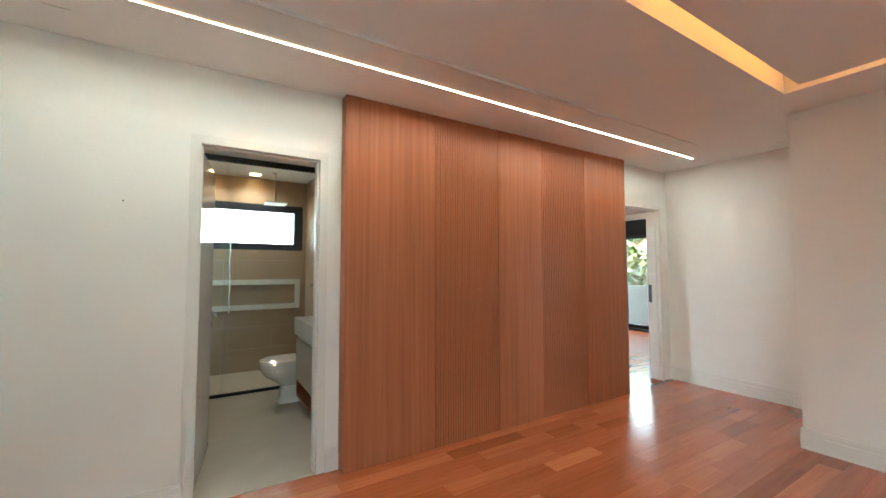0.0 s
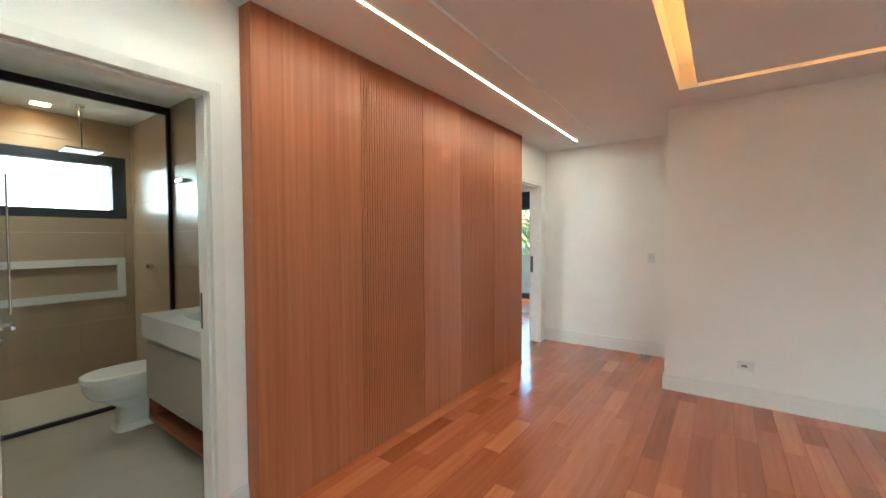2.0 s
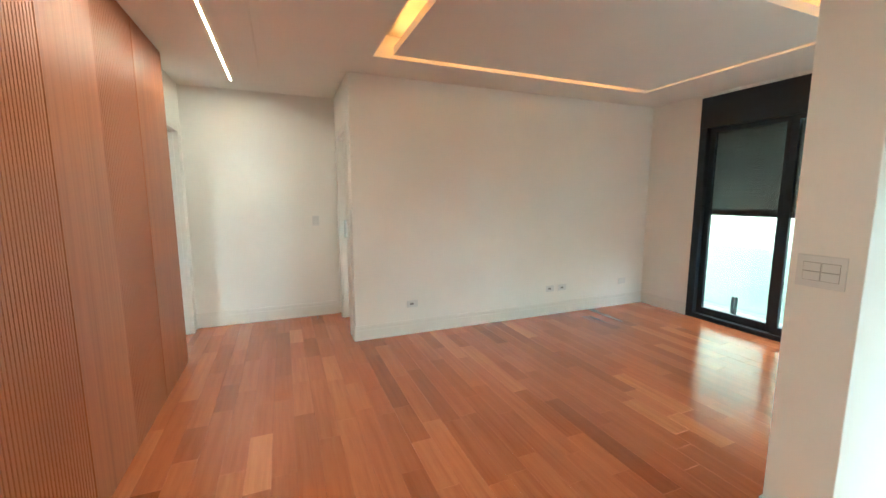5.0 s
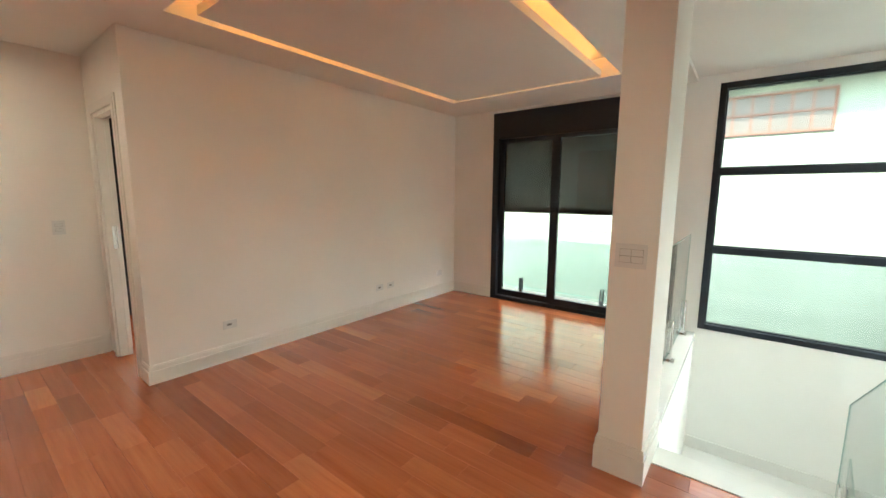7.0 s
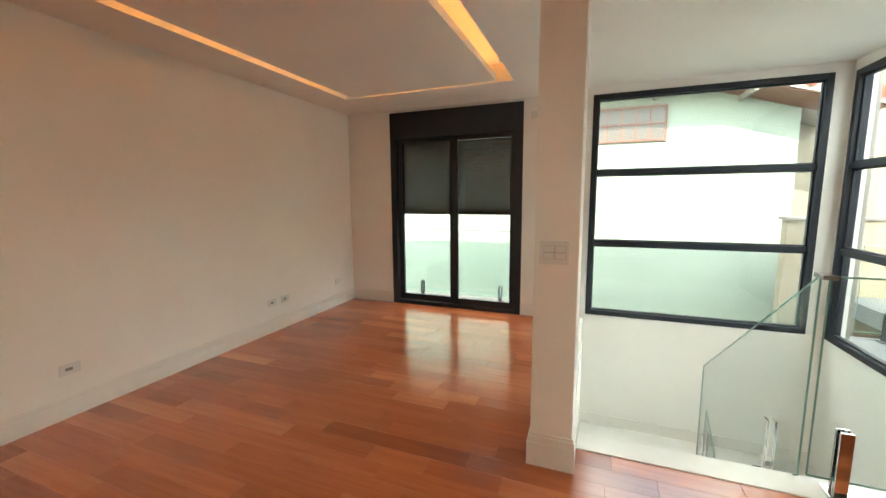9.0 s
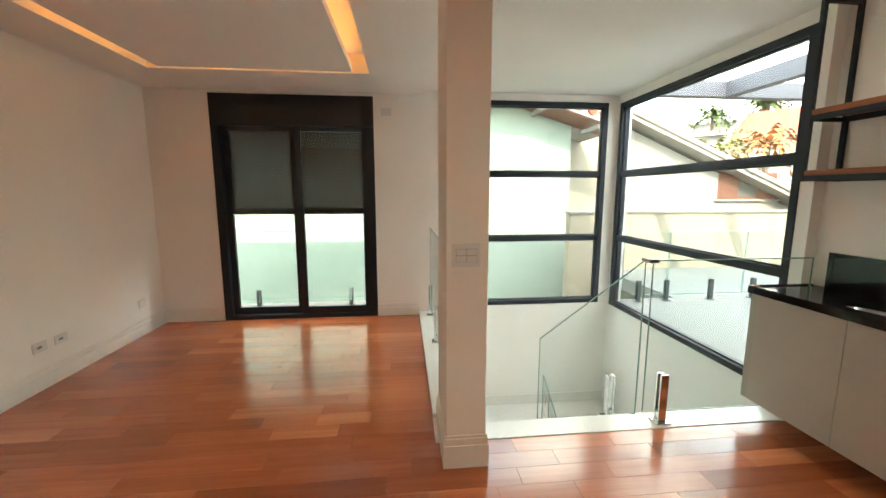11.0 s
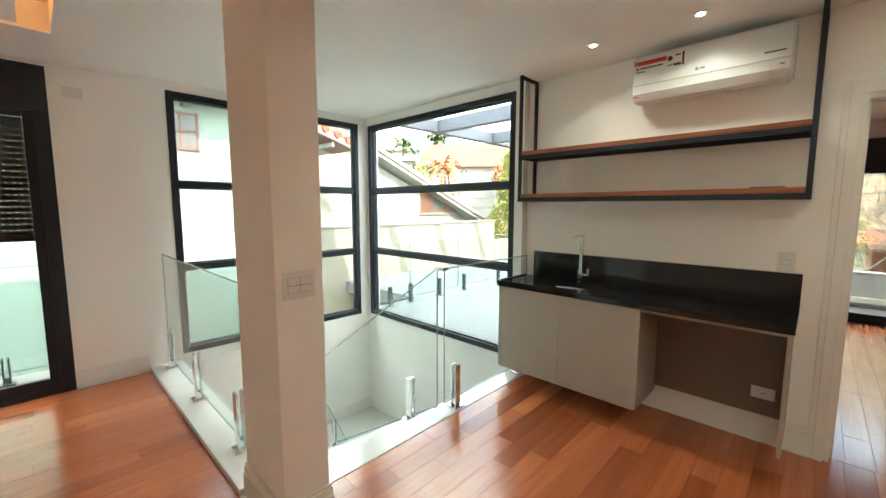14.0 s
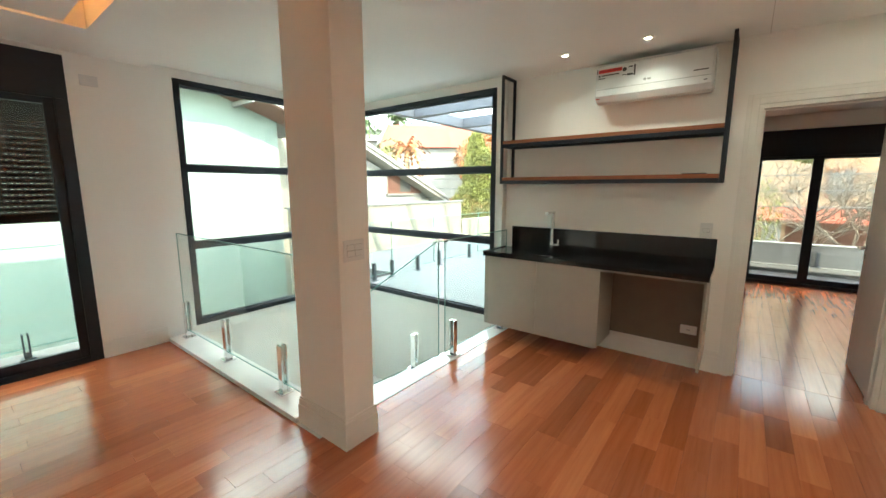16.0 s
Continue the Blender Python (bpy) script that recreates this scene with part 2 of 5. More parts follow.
def prism(bm, outline, depth):
    """A solid from a planar outline, pushed along the vector depth."""
    a = [bm.verts.new(p) for p in outline]
    b = [bm.verts.new(Vector(p) + Vector(depth)) for p in outline]
    k = len(a)
    bm.faces.new(a[::-1])
    bm.faces.new(b)
    for i in range(k):
        bm.faces.new((a[i], a[(i + 1) % k], b[(i + 1) % k], b[i]))
    bmesh.ops.recalc_face_normals(bm, faces=bm.faces)


def wall(name, axis, across, along, height, holes, material, label):
    """axis: the one along which the wall runs; across: its two faces; holes: (from, to, bottom, top)."""
    us = sorted({*along, *(h[0] for h in holes), *(h[1] for h in holes)})
    vs = sorted({*height, *(h[2] for h in holes), *(h[3] for h in holes)})
    bm = bmesh.new()
    for u0, u1 in zip(us, us[1:]):
        run = None
        for v0, v1 in [*zip(vs, vs[1:]), (None, None)]:
            solid = v0 is not None and not any(h[0] < (u0 + u1) / 2 < h[1] and h[2] < (v0 + v1) / 2 < h[3] for h in holes)
            if solid:
                run = (run[0], v1) if run else (v0, v1)
            elif run:
                if axis == "x":
                    box(bm, u0, across[0], run[0], u1, across[1], run[1])
                else:
                    box(bm, across[0], u0, run[0], across[1], u1, run[1])
                run = None
    bmesh.ops.remove_doubles(bm, verts=bm.verts, dist=1e-5)
    inner = [f for f in bm.faces if len({tuple(round(c, 5) for c in v.co) for v in f.verts}) < 4]
    bmesh.ops.delete(bm, geom=inner, context="FACES")
    seen = {}
    for f in bm.faces:
        seen.setdefault(tuple(round(c, 4) for c in f.calc_center_median()), []).append(f)
    bmesh.ops.delete(bm, geom=[f for fs in seen.values() if len(fs) > 1 for f in fs], context="FACES")
    return tagged(finish(name, bm, material), label, "wall", kind="structure")


# ---- the large structure ----
H, HS = 2.60, 2.64
N0, S0, E0, W0, WS = 2.91, -2.59, 4.335, -1.12, -1.04
TOP = 2.95
wall("wall_north", "x", (N0, N0 + 0.15), (W0 - 0.15, 8.6), (-0.2, TOP), [(0.32, 1.085, -0.05, 2.16), (4.51, 5.24, -0.05, 2.135)], M_WALL, "smooth white painted wall with two doorways")
wall("wall_west", "y", (W0 - 0.15, W0), (-0.2, N0), (-0.2, TOP), [(1.87, 2.70, -0.05, 2.12)], M_WALL, "smooth white painted wall behind the bar cabinet")
wall("wall_stair_west", "y", (WS - 0.15, WS), (S0, -0.2), (-2.9, TOP), [(-2.55, -0.29, 0.075, 2.545)], M_WALL, "white stairwell wall with a tall window")
wall("wall_south", "x", (S0 - 0.16, S0), (-1.19, 9.0), (-2.9, TOP), [(-0.905, 1.14, 0.09, 2.556), (1.90, 3.675, 0.0, 2.565)], M_WALL, "white wall with a tall window and a glazed door")
wall("wall_east", "y", (E0, E0 + 0.15), (S0, 1.34), (-0.2, TOP), [], M_WALL, "plain white painted wall with sockets")
wall("wall_corridor", "x", (1.25, 1.34), (E0 + 0.15, 5.41), (-0.2, TOP), [(4.58, 5.19, -0.05, 2.11)], M_WALL, "short white wall with a doorway")
wall("wall_far_east", "y", (5.41, 5.56), (1.19, N0), (-0.2, TOP), [], M_WALL, "plain white wall at the corridor end")
wall("wall_side_room", "y", (6.6, 6.75), (S0, 1.19), (-0.2, TOP), [(-0.7, 0.95, 0.0, 2.33)], M_WALL, "plain white wall of the side room")
wall("wall_side_room_north", "x", (1.19, 1.34), (5.56, 9.15), (-0.2, TOP), [], M_WALL, "plain white wall of the side room")
wall("wall_bath_east", "y", (1.66, 1.80), (N0 + 0.15, 6.10), (-0.2, TOP), [], M_WALL, "bathroom partition wall")
wall("wall_bath_west", "y", (-0.75, -0.60), (N0 + 0.15, 6.10), (-0.2, TOP), [], M_WALL, "bathroom partition wall")
wall("wall_bath_north", "x", (6.10, 6.30), (-0.75, 1.80), (-0.2, TOP), [(0.15, 1.595, 1.645, 2.285)], M_WALL, "bathroom outer wall with a strip window")
wall("wall_bedroom_north", "x", (7.2, 7.35), (1.80, 8.75), (-0.2, TOP), [], M_WALL, "plain white bedroom wall")
wall("wall_bedroom_east", "y", (8.6, 8.75), (N0, 7.2), (-0.2, TOP), [(4.3, 6.4, 0.0, 2.47)], M_WALL, "bedroom wall with a glazed opening")
wall("wall_bedroom_west_outer", "y", (-5.5, -5.35), (0.3, N0 + 1.6), (-0.2, TOP), [(1.86, 3.45, 0.0, 2.38)], M_WALL, "bedroom wall with a glazed opening")
wall("wall_bedroom_west_south", "x", (0.15, 0.30), (-5.5, W0 - 0.15), (-0.2, TOP), [], M_WALL, "plain white bedroom wall")
block("wall_stair_low", (-1.19, -0.2, -2.9, 1.40, -0.06, -0.2), M_WALL)
block("wall_stair_east", (1.16, S0, -2.9, 1.40, -0.2, -0.03), M_WALL)
tagged(bpy.data.objects["wall_stair_low"], "white stairwell wall below the floor edge", "wall", kind="structure")
tagged(bpy.data.objects["wall_stair_east"], "white stairwell wall below the glass rail", "wall", kind="structure")

# floors and ceilings
floor = thing("floor", "glossy reddish-brown hardwood plank floor", "floor", kind="structure")
bm = bmesh.new()
box(bm, -1.19, -0.07, -0.2, 5.48, N0, -0.013)
box(bm, 1.40, S0, -0.2, 4.40, -0.07, -0.013)
part("subfloor", bm, M_SUBFLOOR, floor)
tagged(block("floor_bath", (-0.6, N0 + 0.15, -0.2, 1.66, 6.10, 0.003), M_BATHFLOOR), "beige porcelain bathroom floor", "floor", kind="structure")
tagged(block("threshold_bath", (0.32, N0, -0.2, 1.085, N0 + 0.15, 0.003), M_BATHFLOOR), "beige stone threshold of the bathroom door", "threshold", kind="structure")
tagged(block("floor_bedroom", (1.80, N0 + 0.15, -0.2, 8.6, 7.2, -0.002), M_PLANK_W), "glossy hardwood bedroom floor", "floor", kind="structure")
tagged(block("threshold_bedroom", (4.51, N0, -0.2, 5.24, N0 + 0.15, -0.002), M_PLANK_W), "hardwood threshold of the bedroom door", "threshold", kind="structure")
tagged(block("floor_side_room", (E0 + 0.15, S0, -0.2, 9.0, 1.34, -0.002), M_PLANK_W), "glossy hardwood floor of the side room", "floor", kind="structure")
tagged(block("floor_bedroom_west", (-5.35, 0.30, -0.2, -1.19, N0 + 1.5, -0.013), M_SUBFLOOR), "subfloor of the west bedroom", "floor", kind="structure")

CX0, CX1, CY0, CY1 = 1.875, 3.845, -1.865, 1.21  # light cove opening
GAP = 0.009  # shadow gap between ceiling and walls
bm = bmesh.new()
for b in ((1.33, S0 + GAP, CX0, 1.95), (CX1, S0 + GAP, E0 - GAP, 1.95), (CX0, S0 + GAP, CX1, CY0), (CX0, CY1, CX1, 1.95), (W0, -0.15, 1.33, N0 - GAP), (1.33, 1.95, 5.41 - GAP, N0 - GAP), (E0 - GAP, 1.34 + GAP, 5.41 - GAP, 1.95)):
    box(bm, b[0], b[1], H, b[2], b[3], H + 0.05)
tagged(finish("ceiling", bm, M_CEIL), "smooth white plasterboard ceiling with a light cove", "ceiling", kind="structure")
bm = bmesh.new()
for b in ((CX0 - 0.1, CY0 - 0.1, CX0, CY1 + 0.1), (CX1, CY0 - 0.1, CX1 + 0.1, CY1 + 0.1), (CX0, CY0 - 0.1, CX1, CY0), (CX0, CY1, CX1, CY1 + 0.1)):
    box(bm, b[0], b[1], H + 0.05, b[2], b[3], 2.78)
box(bm, CX0 - 0.1, CY0 - 0.1, 2.78, CX1 + 0.1, CY1 + 0.1, 2.82)
tagged(finish("ceiling_cove", bm, M_CEIL), "recessed plasterboard slot of the light cove", "ceiling", kind="structure")
PX0, PX1, PY0, PY1 = 2.02, 3.67, -1.71, 1.08
bm = bmesh.new()
box(bm, PX0, PY0, 2.57, PX1, PY1, 2.63)
box(bm, PX0 + 0.3, PY0 + 0.3, 2.63, PX1 - 0.3, PY1 - 0.3, 2.78)
tagged(finish("ceiling_panel", bm, M_CEIL), "suspended white ceiling panel inside the cove", "ceiling", kind="structure")
tagged(block("ceiling_stair", (WS, S0 + GAP, HS, 1.329, -0.151, HS + 0.05), M_CEIL), "smooth white ceiling over the stairs", "ceiling", kind="structure")
tagged(block("ceiling_bath", (-0.6, N0 + 0.15, 2.64, 1.66, 6.10, 2.69), M_CEIL), "white bathroom ceiling", "ceiling", kind="structure")
tagged(block("ceiling_bedroom", (1.80, N0 + 0.15, H, 8.6, 7.2, H + 0.05), M_CEIL), "white bedroom ceiling", "ceiling", kind="structure")
tagged(block("ceiling_side_room", (E0 + 0.15, S0, H, 9.0, 1.25, H + 0.05), M_CEIL), "white side room ceiling", "ceiling", kind="structure")
tagged(block("ceiling_bedroom_west", (-5.35, 0.30, H, W0 - 0.15, N0 + 1.5, H + 0.05), M_CEIL), "white bedroom ceiling", "ceiling", kind="structure")
wall("wall_bedroom_west_north", "x", (N0 + 1.5, N0 + 1.65), (-5.35, -0.75), (-0.2, TOP), [], M_WALL, "plain white bedroom wall")
bm = bmesh.new()
box(bm, -6.9, 0.1, TOP, -1.19, 4.7, TOP + 0.2)
# unseen; run far out north to keep sun off the bathroom window
box(bm, -1.19, S0 - 0.16, TOP, 9.8, 8.2, TOP + 0.2)
tagged(finish("roof_slab", bm, M_WHITEOUT), "flat roof slab, unseen overhang added to block sun", "roof", kind="structure")

# cove lamps lie on the panel's upper edge
cove = thing("cove_light", "amber LED strips hidden in the ceiling cove", "cove light")
for b in ((PX0 + 0.02, PY0 + 0.05, PX0 + 0.035, PY1 - 0.05), (PX1 - 0.035, PY0 + 0.05, PX1 - 0.02, PY1 - 0.05), (PX0 + 0.05, PY0 + 0.02, PX1 - 0.05, PY0 + 0.035), (PX0 + 0.05, PY1 - 0.035, PX1 - 0.05, PY1 - 0.02)):
    block("led_strip", (b[0], b[1], 2.632, b[2], b[3], 2.644), M_COVE, cove)
led = thing("linear_light", "thin warm LED line recessed in the ceiling", "ceiling light")
block("diffuser", (-0.6, 2.3665, H - 0.004, 5.0, 2.3755, H - 0.001), M_LED, led)
# flanking rims glow only to give the diffuser a warm halo
bm = bmesh.new()
box(bm, -0.6, 2.3595, H - 0.005, 5.0, 2.3665, H - 0.0005)
box(bm, -0.6, 2.3755, H - 0.005, 5.0, 2.3825, H - 0.0005)
part("profile", bm, M_LEDHALO, led, "glowing rim added as warm halo of the LED line")
bm = bmesh.new()
box(bm, -0.6, 2.085, H - 0.02, 3.25, 2.107, H - 0.0005)
box(bm, 3.25, 2.09, H - 0.011, 4.56, 2.102, H - 0.0005)
tagged(finish("ceiling_joint_trim", bm, M_TRIM), "thin joint trim along the ceiling", "trim", kind="structure")

bm = bmesh.new()
box(bm, -0.29, 2.617, H - 0.0012, -0.185, 2.6195, H - 0.0003)
box(bm, -1.10, 1.8815, H - 0.0012, -0.35, 1.8835, H - 0.0003)
tagged(finish("ceiling_crack", bm, M_GROUT), "hairline cracks in the ceiling joint", "crack", kind="structure")

# baseboards: a tall board with a thinner stepped lip
def baseboard(axis, face, side, a, b, h=0.15):
    bm = bmesh.new()
    for d, z0, z1 in ((0.016, 0.0, h - 0.045), (0.011, h - 0.045, h - 0.012), (0.007, h - 0.012, h)):
        lo, hi = sorted((face + side * 0.0, face + side * d))
        if axis == "x":
            box(bm, a, lo, z0, b, hi, z1)
        else:
            box(bm, lo, a, z0, hi, b, z1)
    return tagged(finish("baseboard", bm, M_TRIM), "tall white stepped baseboard along the wall", "baseboard", kind="structure")


baseboard("y", E0, -1, S0, 1.3395)
baseboard("x", 1.34, 1, E0 - 0.0155, 4.50)
baseboard("y", 5.41, -1, 1.36, N0, 0.165)
baseboard("x", S0, 1, 3.675, E0)
baseboard("x", S0, 1, 1.40, 1.90)
baseboard("y", W0, 1, -0.06, 1.80, 0.185)
baseboard("x", N0, -1, -1.0, 0.294)
baseboard("x", N0, -1, 1.111, 1.203)

# the square column
col = thing("column", "square white plastered column with a stepped baseboard", "column", kind="structure")
CXa, CXb, CYa, CYb = 1.145, 1.362, -0.31, 0.143
block("shaft", (CXa, CYa, 0.0, CXb, CYb, HS + 0.02), M_WALL, col, 0.004)
bm = bmesh.new()
for d, z0, z1 in ((0.016, 0.0, 0.13), (0.011, 0.13, 0.168), (0.007, 0.168, 0.185)):
    box(bm, CXa - d, CYa - d, z0, CXb + d, CYb + d, z1)
part("baseboard", bm, M_TRIM, col)

# stair curbs
tagged(block("curb_east", (1.155, S0, -0.03, 1.40, CYa - 0.017, 0.035), M_MARBLE, None, 0.003), "white marble curb under the glass rail", "curb", kind="structure")
tagged(block("curb_north", (-1.04, -0.245, -0.2, 1.128, -0.07, 0.006), M_MARBLE, None, 0.003), "white marble edge of the stair opening", "curb", kind="structure")
tagged(block("curb_corner", (1.128, CYa - 0.017, -0.2, 1.40, -0.0701, -0.001), M_MARBLE), "white marble curb corner", "curb", kind="structure")

# stairs
stair = thing("stairs", "white marble stair flight going down to a landing", "stairs", kind="structure")
for k in range(6):
    y1 = -0.245 - 0.27 * k
    block("step", (0.08, y1 - 0.29, -0.18 * (k + 1) - 0.04, 1.155, y1, -0.18 * (k + 1)), M_MARBLE, stair, 0.003)
    block("riser", (0.08, y1 - 0.015, -0.18 * (k + 1), 1.155, y1 - 0.001, -0.18 * k - 0.041), M_WALL, stair)
block("landing", (-1.04, S0, -1.30, 1.155, -1.865, -1.26), M_MARBLE, stair, 0.003)
for k in range(5):
    y0 = -1.865 + 0.27 * k
    block("step", (-1.04, y0, -1.26 - 0.18 * (k + 1) - 0.04, 0.04, y0 + 0.29, -1.26 - 0.18 * (k + 1)), M_MARBLE, stair, 0.003)
block("slab", (0.08, S0, -2.95, 1.155, -0.245, -2.9), M_MARBLE, stair)
bm = bmesh.new()
prism(bm, [(0.04, -0.246, 0.0), (0.04, -1.865, -1.10), (0.04, -1.865, -1.5), (0.04, -0.246, -0.4)], (0.04, 0, 0))
part("stringer", bm, M_WALL, stair)
bm = bmesh.new()
box(bm, -1.03, S0 + 0.0005, -1.26, 1.15, S0 + 0.013, -1.13)
part("skirting", bm, M_TRIM, stair)
tagged(block("floor_lower", (-1.19, S0, -3.05, 1.4, 0.2, -2.95), M_MARBLE), "pale floor of the storey below", "floor", kind="structure")


# ---- windows ----
def fixed_window(name, label, axis, face, out, u0, u1, z0, z1, bars, frame_w=0.055, depth=0.09):
    """A black fixed window in a wall; face: the inner face; out: the side on which outdoors lies."""
    w = thing(name, label, "window", kind="structure")
    a, b = sorted((face - out * 0.008, face + out * depth))

    def piece(nm, ua, ub, za, zb, m, da=0.0, db=0.0, bev=0.003):
        lo, hi = a + da, b - db
        bb = (ua, lo, za, ub, hi, zb) if axis == "x" else (lo, ua, za, hi, ub, zb)
        return block(nm, bb, m, w, bev)

    piece("frame", u0, u0 + frame_w, z0, z1, M_BLACK)
    piece("frame", u1 - frame_w, u1, z0, z1, M_BLACK)
    piece("frame", u0 + frame_w, u1 - frame_w, z0, z0 + frame_w, M_BLACK)
    piece("frame", u0 + frame_w, u1 - frame_w, z1 - frame_w, z1, M_BLACK)
    edges = [z0 + frame_w]
    for zb in bars:
        piece("mullion", u0 + frame_w, u1 - frame_w, zb - 0.028, zb + 0.028, M_BLACK, 0.012, 0.012)
        edges += [zb - 0.028, zb + 0.028]
    edges.append(z1 - frame_w)
    mid = face + out * depth * 0.5
    for k in range(0, len(edges), 2):
        lo, hi = mid - 0.003, mid + 0.003
        bb = (u0 + frame_w, lo, edges[k], u1 - frame_w, hi, edges[k + 1]) if axis == "x" else (lo, u0 + frame_w, edges[k], hi, u1 - frame_w, edges[k + 1])
        block("pane", bb, M_DIMGLASS, w).visible_shadow = False
        for ua, ub, za, zb in ((u0 + frame_w, u1 - frame_w, edges[k], edges[k] + 0.014), (u0 + frame_w, u1 - frame_w, edges[k + 1] - 0.014, edges[k + 1]), (u0 + frame_w, u0 + frame_w + 0.014, edges[k] + 0.014, edges[k + 1] - 0.014), (u1 - frame_w - 0.014, u1 - frame_w, edges[k] + 0.014, edges[k + 1] - 0.014)):
            lo2, hi2 = mid - 0.018, mid + 0.018
            bb = (ua, lo2, za, ub, hi2, zb) if axis == "x" else (lo2, ua, za, hi2, ub, zb)
            block("glazing_bead", bb, M_BLACK, w)
    return w


fixed_window("window_1", "tall black-framed fixed window with two horizontal bars", "x", S0, -1, -0.905, 1.14, 0.09, 2.556, (0.93, 1.715))
fixed_window("window_2", "tall black-framed fixed window looking onto the terrace", "y", WS, -1, -2.55, -0.29, 0.075, 2.545, (0.935, 1.714))


def shutter_door(name, label, axis, face, out, u0, u1, z1, zbox, zshut, leaves, holes):
    """A glazed sliding door with a roller shutter box on top, the shutter down to zshut."""
    w = thing(name, label, "glazed door", kind="structure")
    sgn = out

    def piece(nm, ua, ub, za, zb, m, d0, d1, bev=0.003):
        lo, hi = sorted((face + sgn * d0, face + sgn * d1))
        bb = (ua, lo, za, ub, hi, zb) if axis == "x" else (lo, ua, za, hi, ub, zb)
        return block(nm, bb, m, w, bev)

    piece("shutter_box", u0, u1, zbox, z1, M_BLACK, -0.012, 0.14)
    piece("frame", u0, u0 + 0.085, 0.0, zbox, M_BLACK, -0.008, 0.14)
    piece("frame", u1 - 0.085, u1, 0.0, zbox, M_BLACK, -0.008, 0.14)
    piece("sill", u0 + 0.085, u1 - 0.085, 0.0, 0.05, M_BLACK, -0.008, 0.14)
    span = (u1 - u0 - 0.17) / leaves
    for k in range(leaves):
        a, b = u0 + 0.085 + k * span, u0 + 0.085 + (k + 1) * span
        d = 0.015 + 0.045 * (k % 2)
        st = 0.062
        piece("stile", a, a + st, 0.05, zbox, M_BLACK, d, d + 0.04)
        piece("stile", b - st, b, 0.05, zbox, M_BLACK, d, d + 0.04)
        piece("rail", a + st, b - st, 0.05, 0.05 + 0.08, M_BLACK, d, d + 0.04)
        piece("rail", a + st, b - st, zbox - 0.05, zbox, M_BLACK, d, d + 0.04)
        piece("pane", a + st, b - st, 0.13, zbox - 0.05, M_DIMGLASS, d + 0.017, d + 0.023, 0).visible_shadow = False
        if zshut < zbox - 0.02:
            ht = 0.0452
            rows = int((zbox - zshut) / ht)
            for r in range(rows):
                z0 = zshut + r * ht
                bm = bmesh.new()
                lo, hi = sorted((face + sgn * 0.115, face + sgn * 0.127))

                def slat(ua, ub, za, zb):
                    box(bm, *((ua, lo, za, ub, hi, zb) if axis == "x" else (lo, ua, za, hi, ub, zb)))

                if holes and r > 0:
                    slat(a, b, z0, z0 + ht - 0.0026)
                    n_slots = int((b - a) / 0.038)
                    for q in range(n_slots):
                        ua = a + (b - a) * q / n_slots
                        slat(ua, ua + (b - a) / n_slots * 0.46, z0 + ht - 0.0026, z0 + ht)
                else:
                    slat(a, b, z0, z0 + ht)
                part("slat", bm, M_SHUTTER, w)
    return w


shutter_door("window_3", "black glazed sliding door, roller shutter half down", "x", S0, -1, 1.90, 3.675, 2.565, 2.225, 1.235, 2, True)
shutter_door("window_4", "black glazed sliding door with a shutter box above", "y", -5.35, -1, 1.86, 3.45, 2.38, 1.99, 1.99, 2, False)
shutter_door("window_5", "black glazed sliding door with a shutter box above", "y", 8.6, 1, 4.3, 6.4, 2.47, 2.11, 2.11, 3, False)
shutter_door("window_6", "black glazed sliding door of the side room", "y", 6.6, 1, -0.7, 0.95, 2.33, 2.0, 2.0, 2, False)

bw = thing("window_7", "black-framed bathroom strip window with tinted glass", "window", kind="structure")
bm = bmesh.new()
for b in ((0.15, 1.645, 1.595, 1.735), (0.15, 2.19, 1.595, 2.285), (0.15, 1.735, 0.25, 2.19), (1.48, 1.735, 1.595, 2.19)):
    box(bm, b[0], 6.09, b[1], b[2], 6.2, b[3])
part("frame", bm, M_BLACK, bw)
block("pane", (0.25, 6.14, 1.735, 1.48, 6.146, 2.19), M_DIMGLASS, bw).visible_shadow = False


# ---- doors and casings ----
def casing(parent, axis, face, side, u0, u1, z1, w=0.072, t=0.018):
    """Moulded casing round an opening: an outer band and a raised inner one."""
    for wa, wb, tt in ((0.0, w * 0.62, t), (w * 0.62, w, t * 0.55)):
        for ua, ub, za, zb in ((u0 - wb, u0 - wa, 0.0, z1 + wb), (u1 + wa, u1 + wb, 0.0, z1 + wb), (u0 - wa, u1 + wa, z1 + wa, z1 + wb)):
            lo, hi = sorted((face, face + side * tt))
            bb = (ua, lo, za, ub, hi, zb) if axis == "x" else (lo, ua, za, hi, ub, zb)
            block("casing", bb, M_TRIM, parent, 0.002)


def lining(parent, axis, f0, f1, u0, u1, z1, t=0.030):
    for ua, ub, za, zb in ((u0, u0 + t, 0.004, z1), (u1 - t, u1, 0.004, z1), (u0 + t, u1 - t, z1 - t, z1)):
        bb = (ua, f0, za, ub, f1, zb) if axis == "x" else (f0, ua, za, f1, ub, zb)
        block("jamb", bb, M_TRIM, parent, 0.0015)
    s0, s1 = f0 + 0.03, f1 - 0.06
    for ua, ub, za, zb in ((u0 + t, u0 + t + 0.012, 0.004, z1 - t), (u1 - t - 0.012, u1 - t, 0.004, z1 - t), (u0 + t + 0.012, u1 - t - 0.012, z1 - t - 0.012, z1 - t)):
        bb = (ua, s0, za, ub, s1, zb) if axis == "x" else (s0, ua, za, s1, ub, zb)
        block("door_stop", bb, M_TRIM, parent, 0.0015)


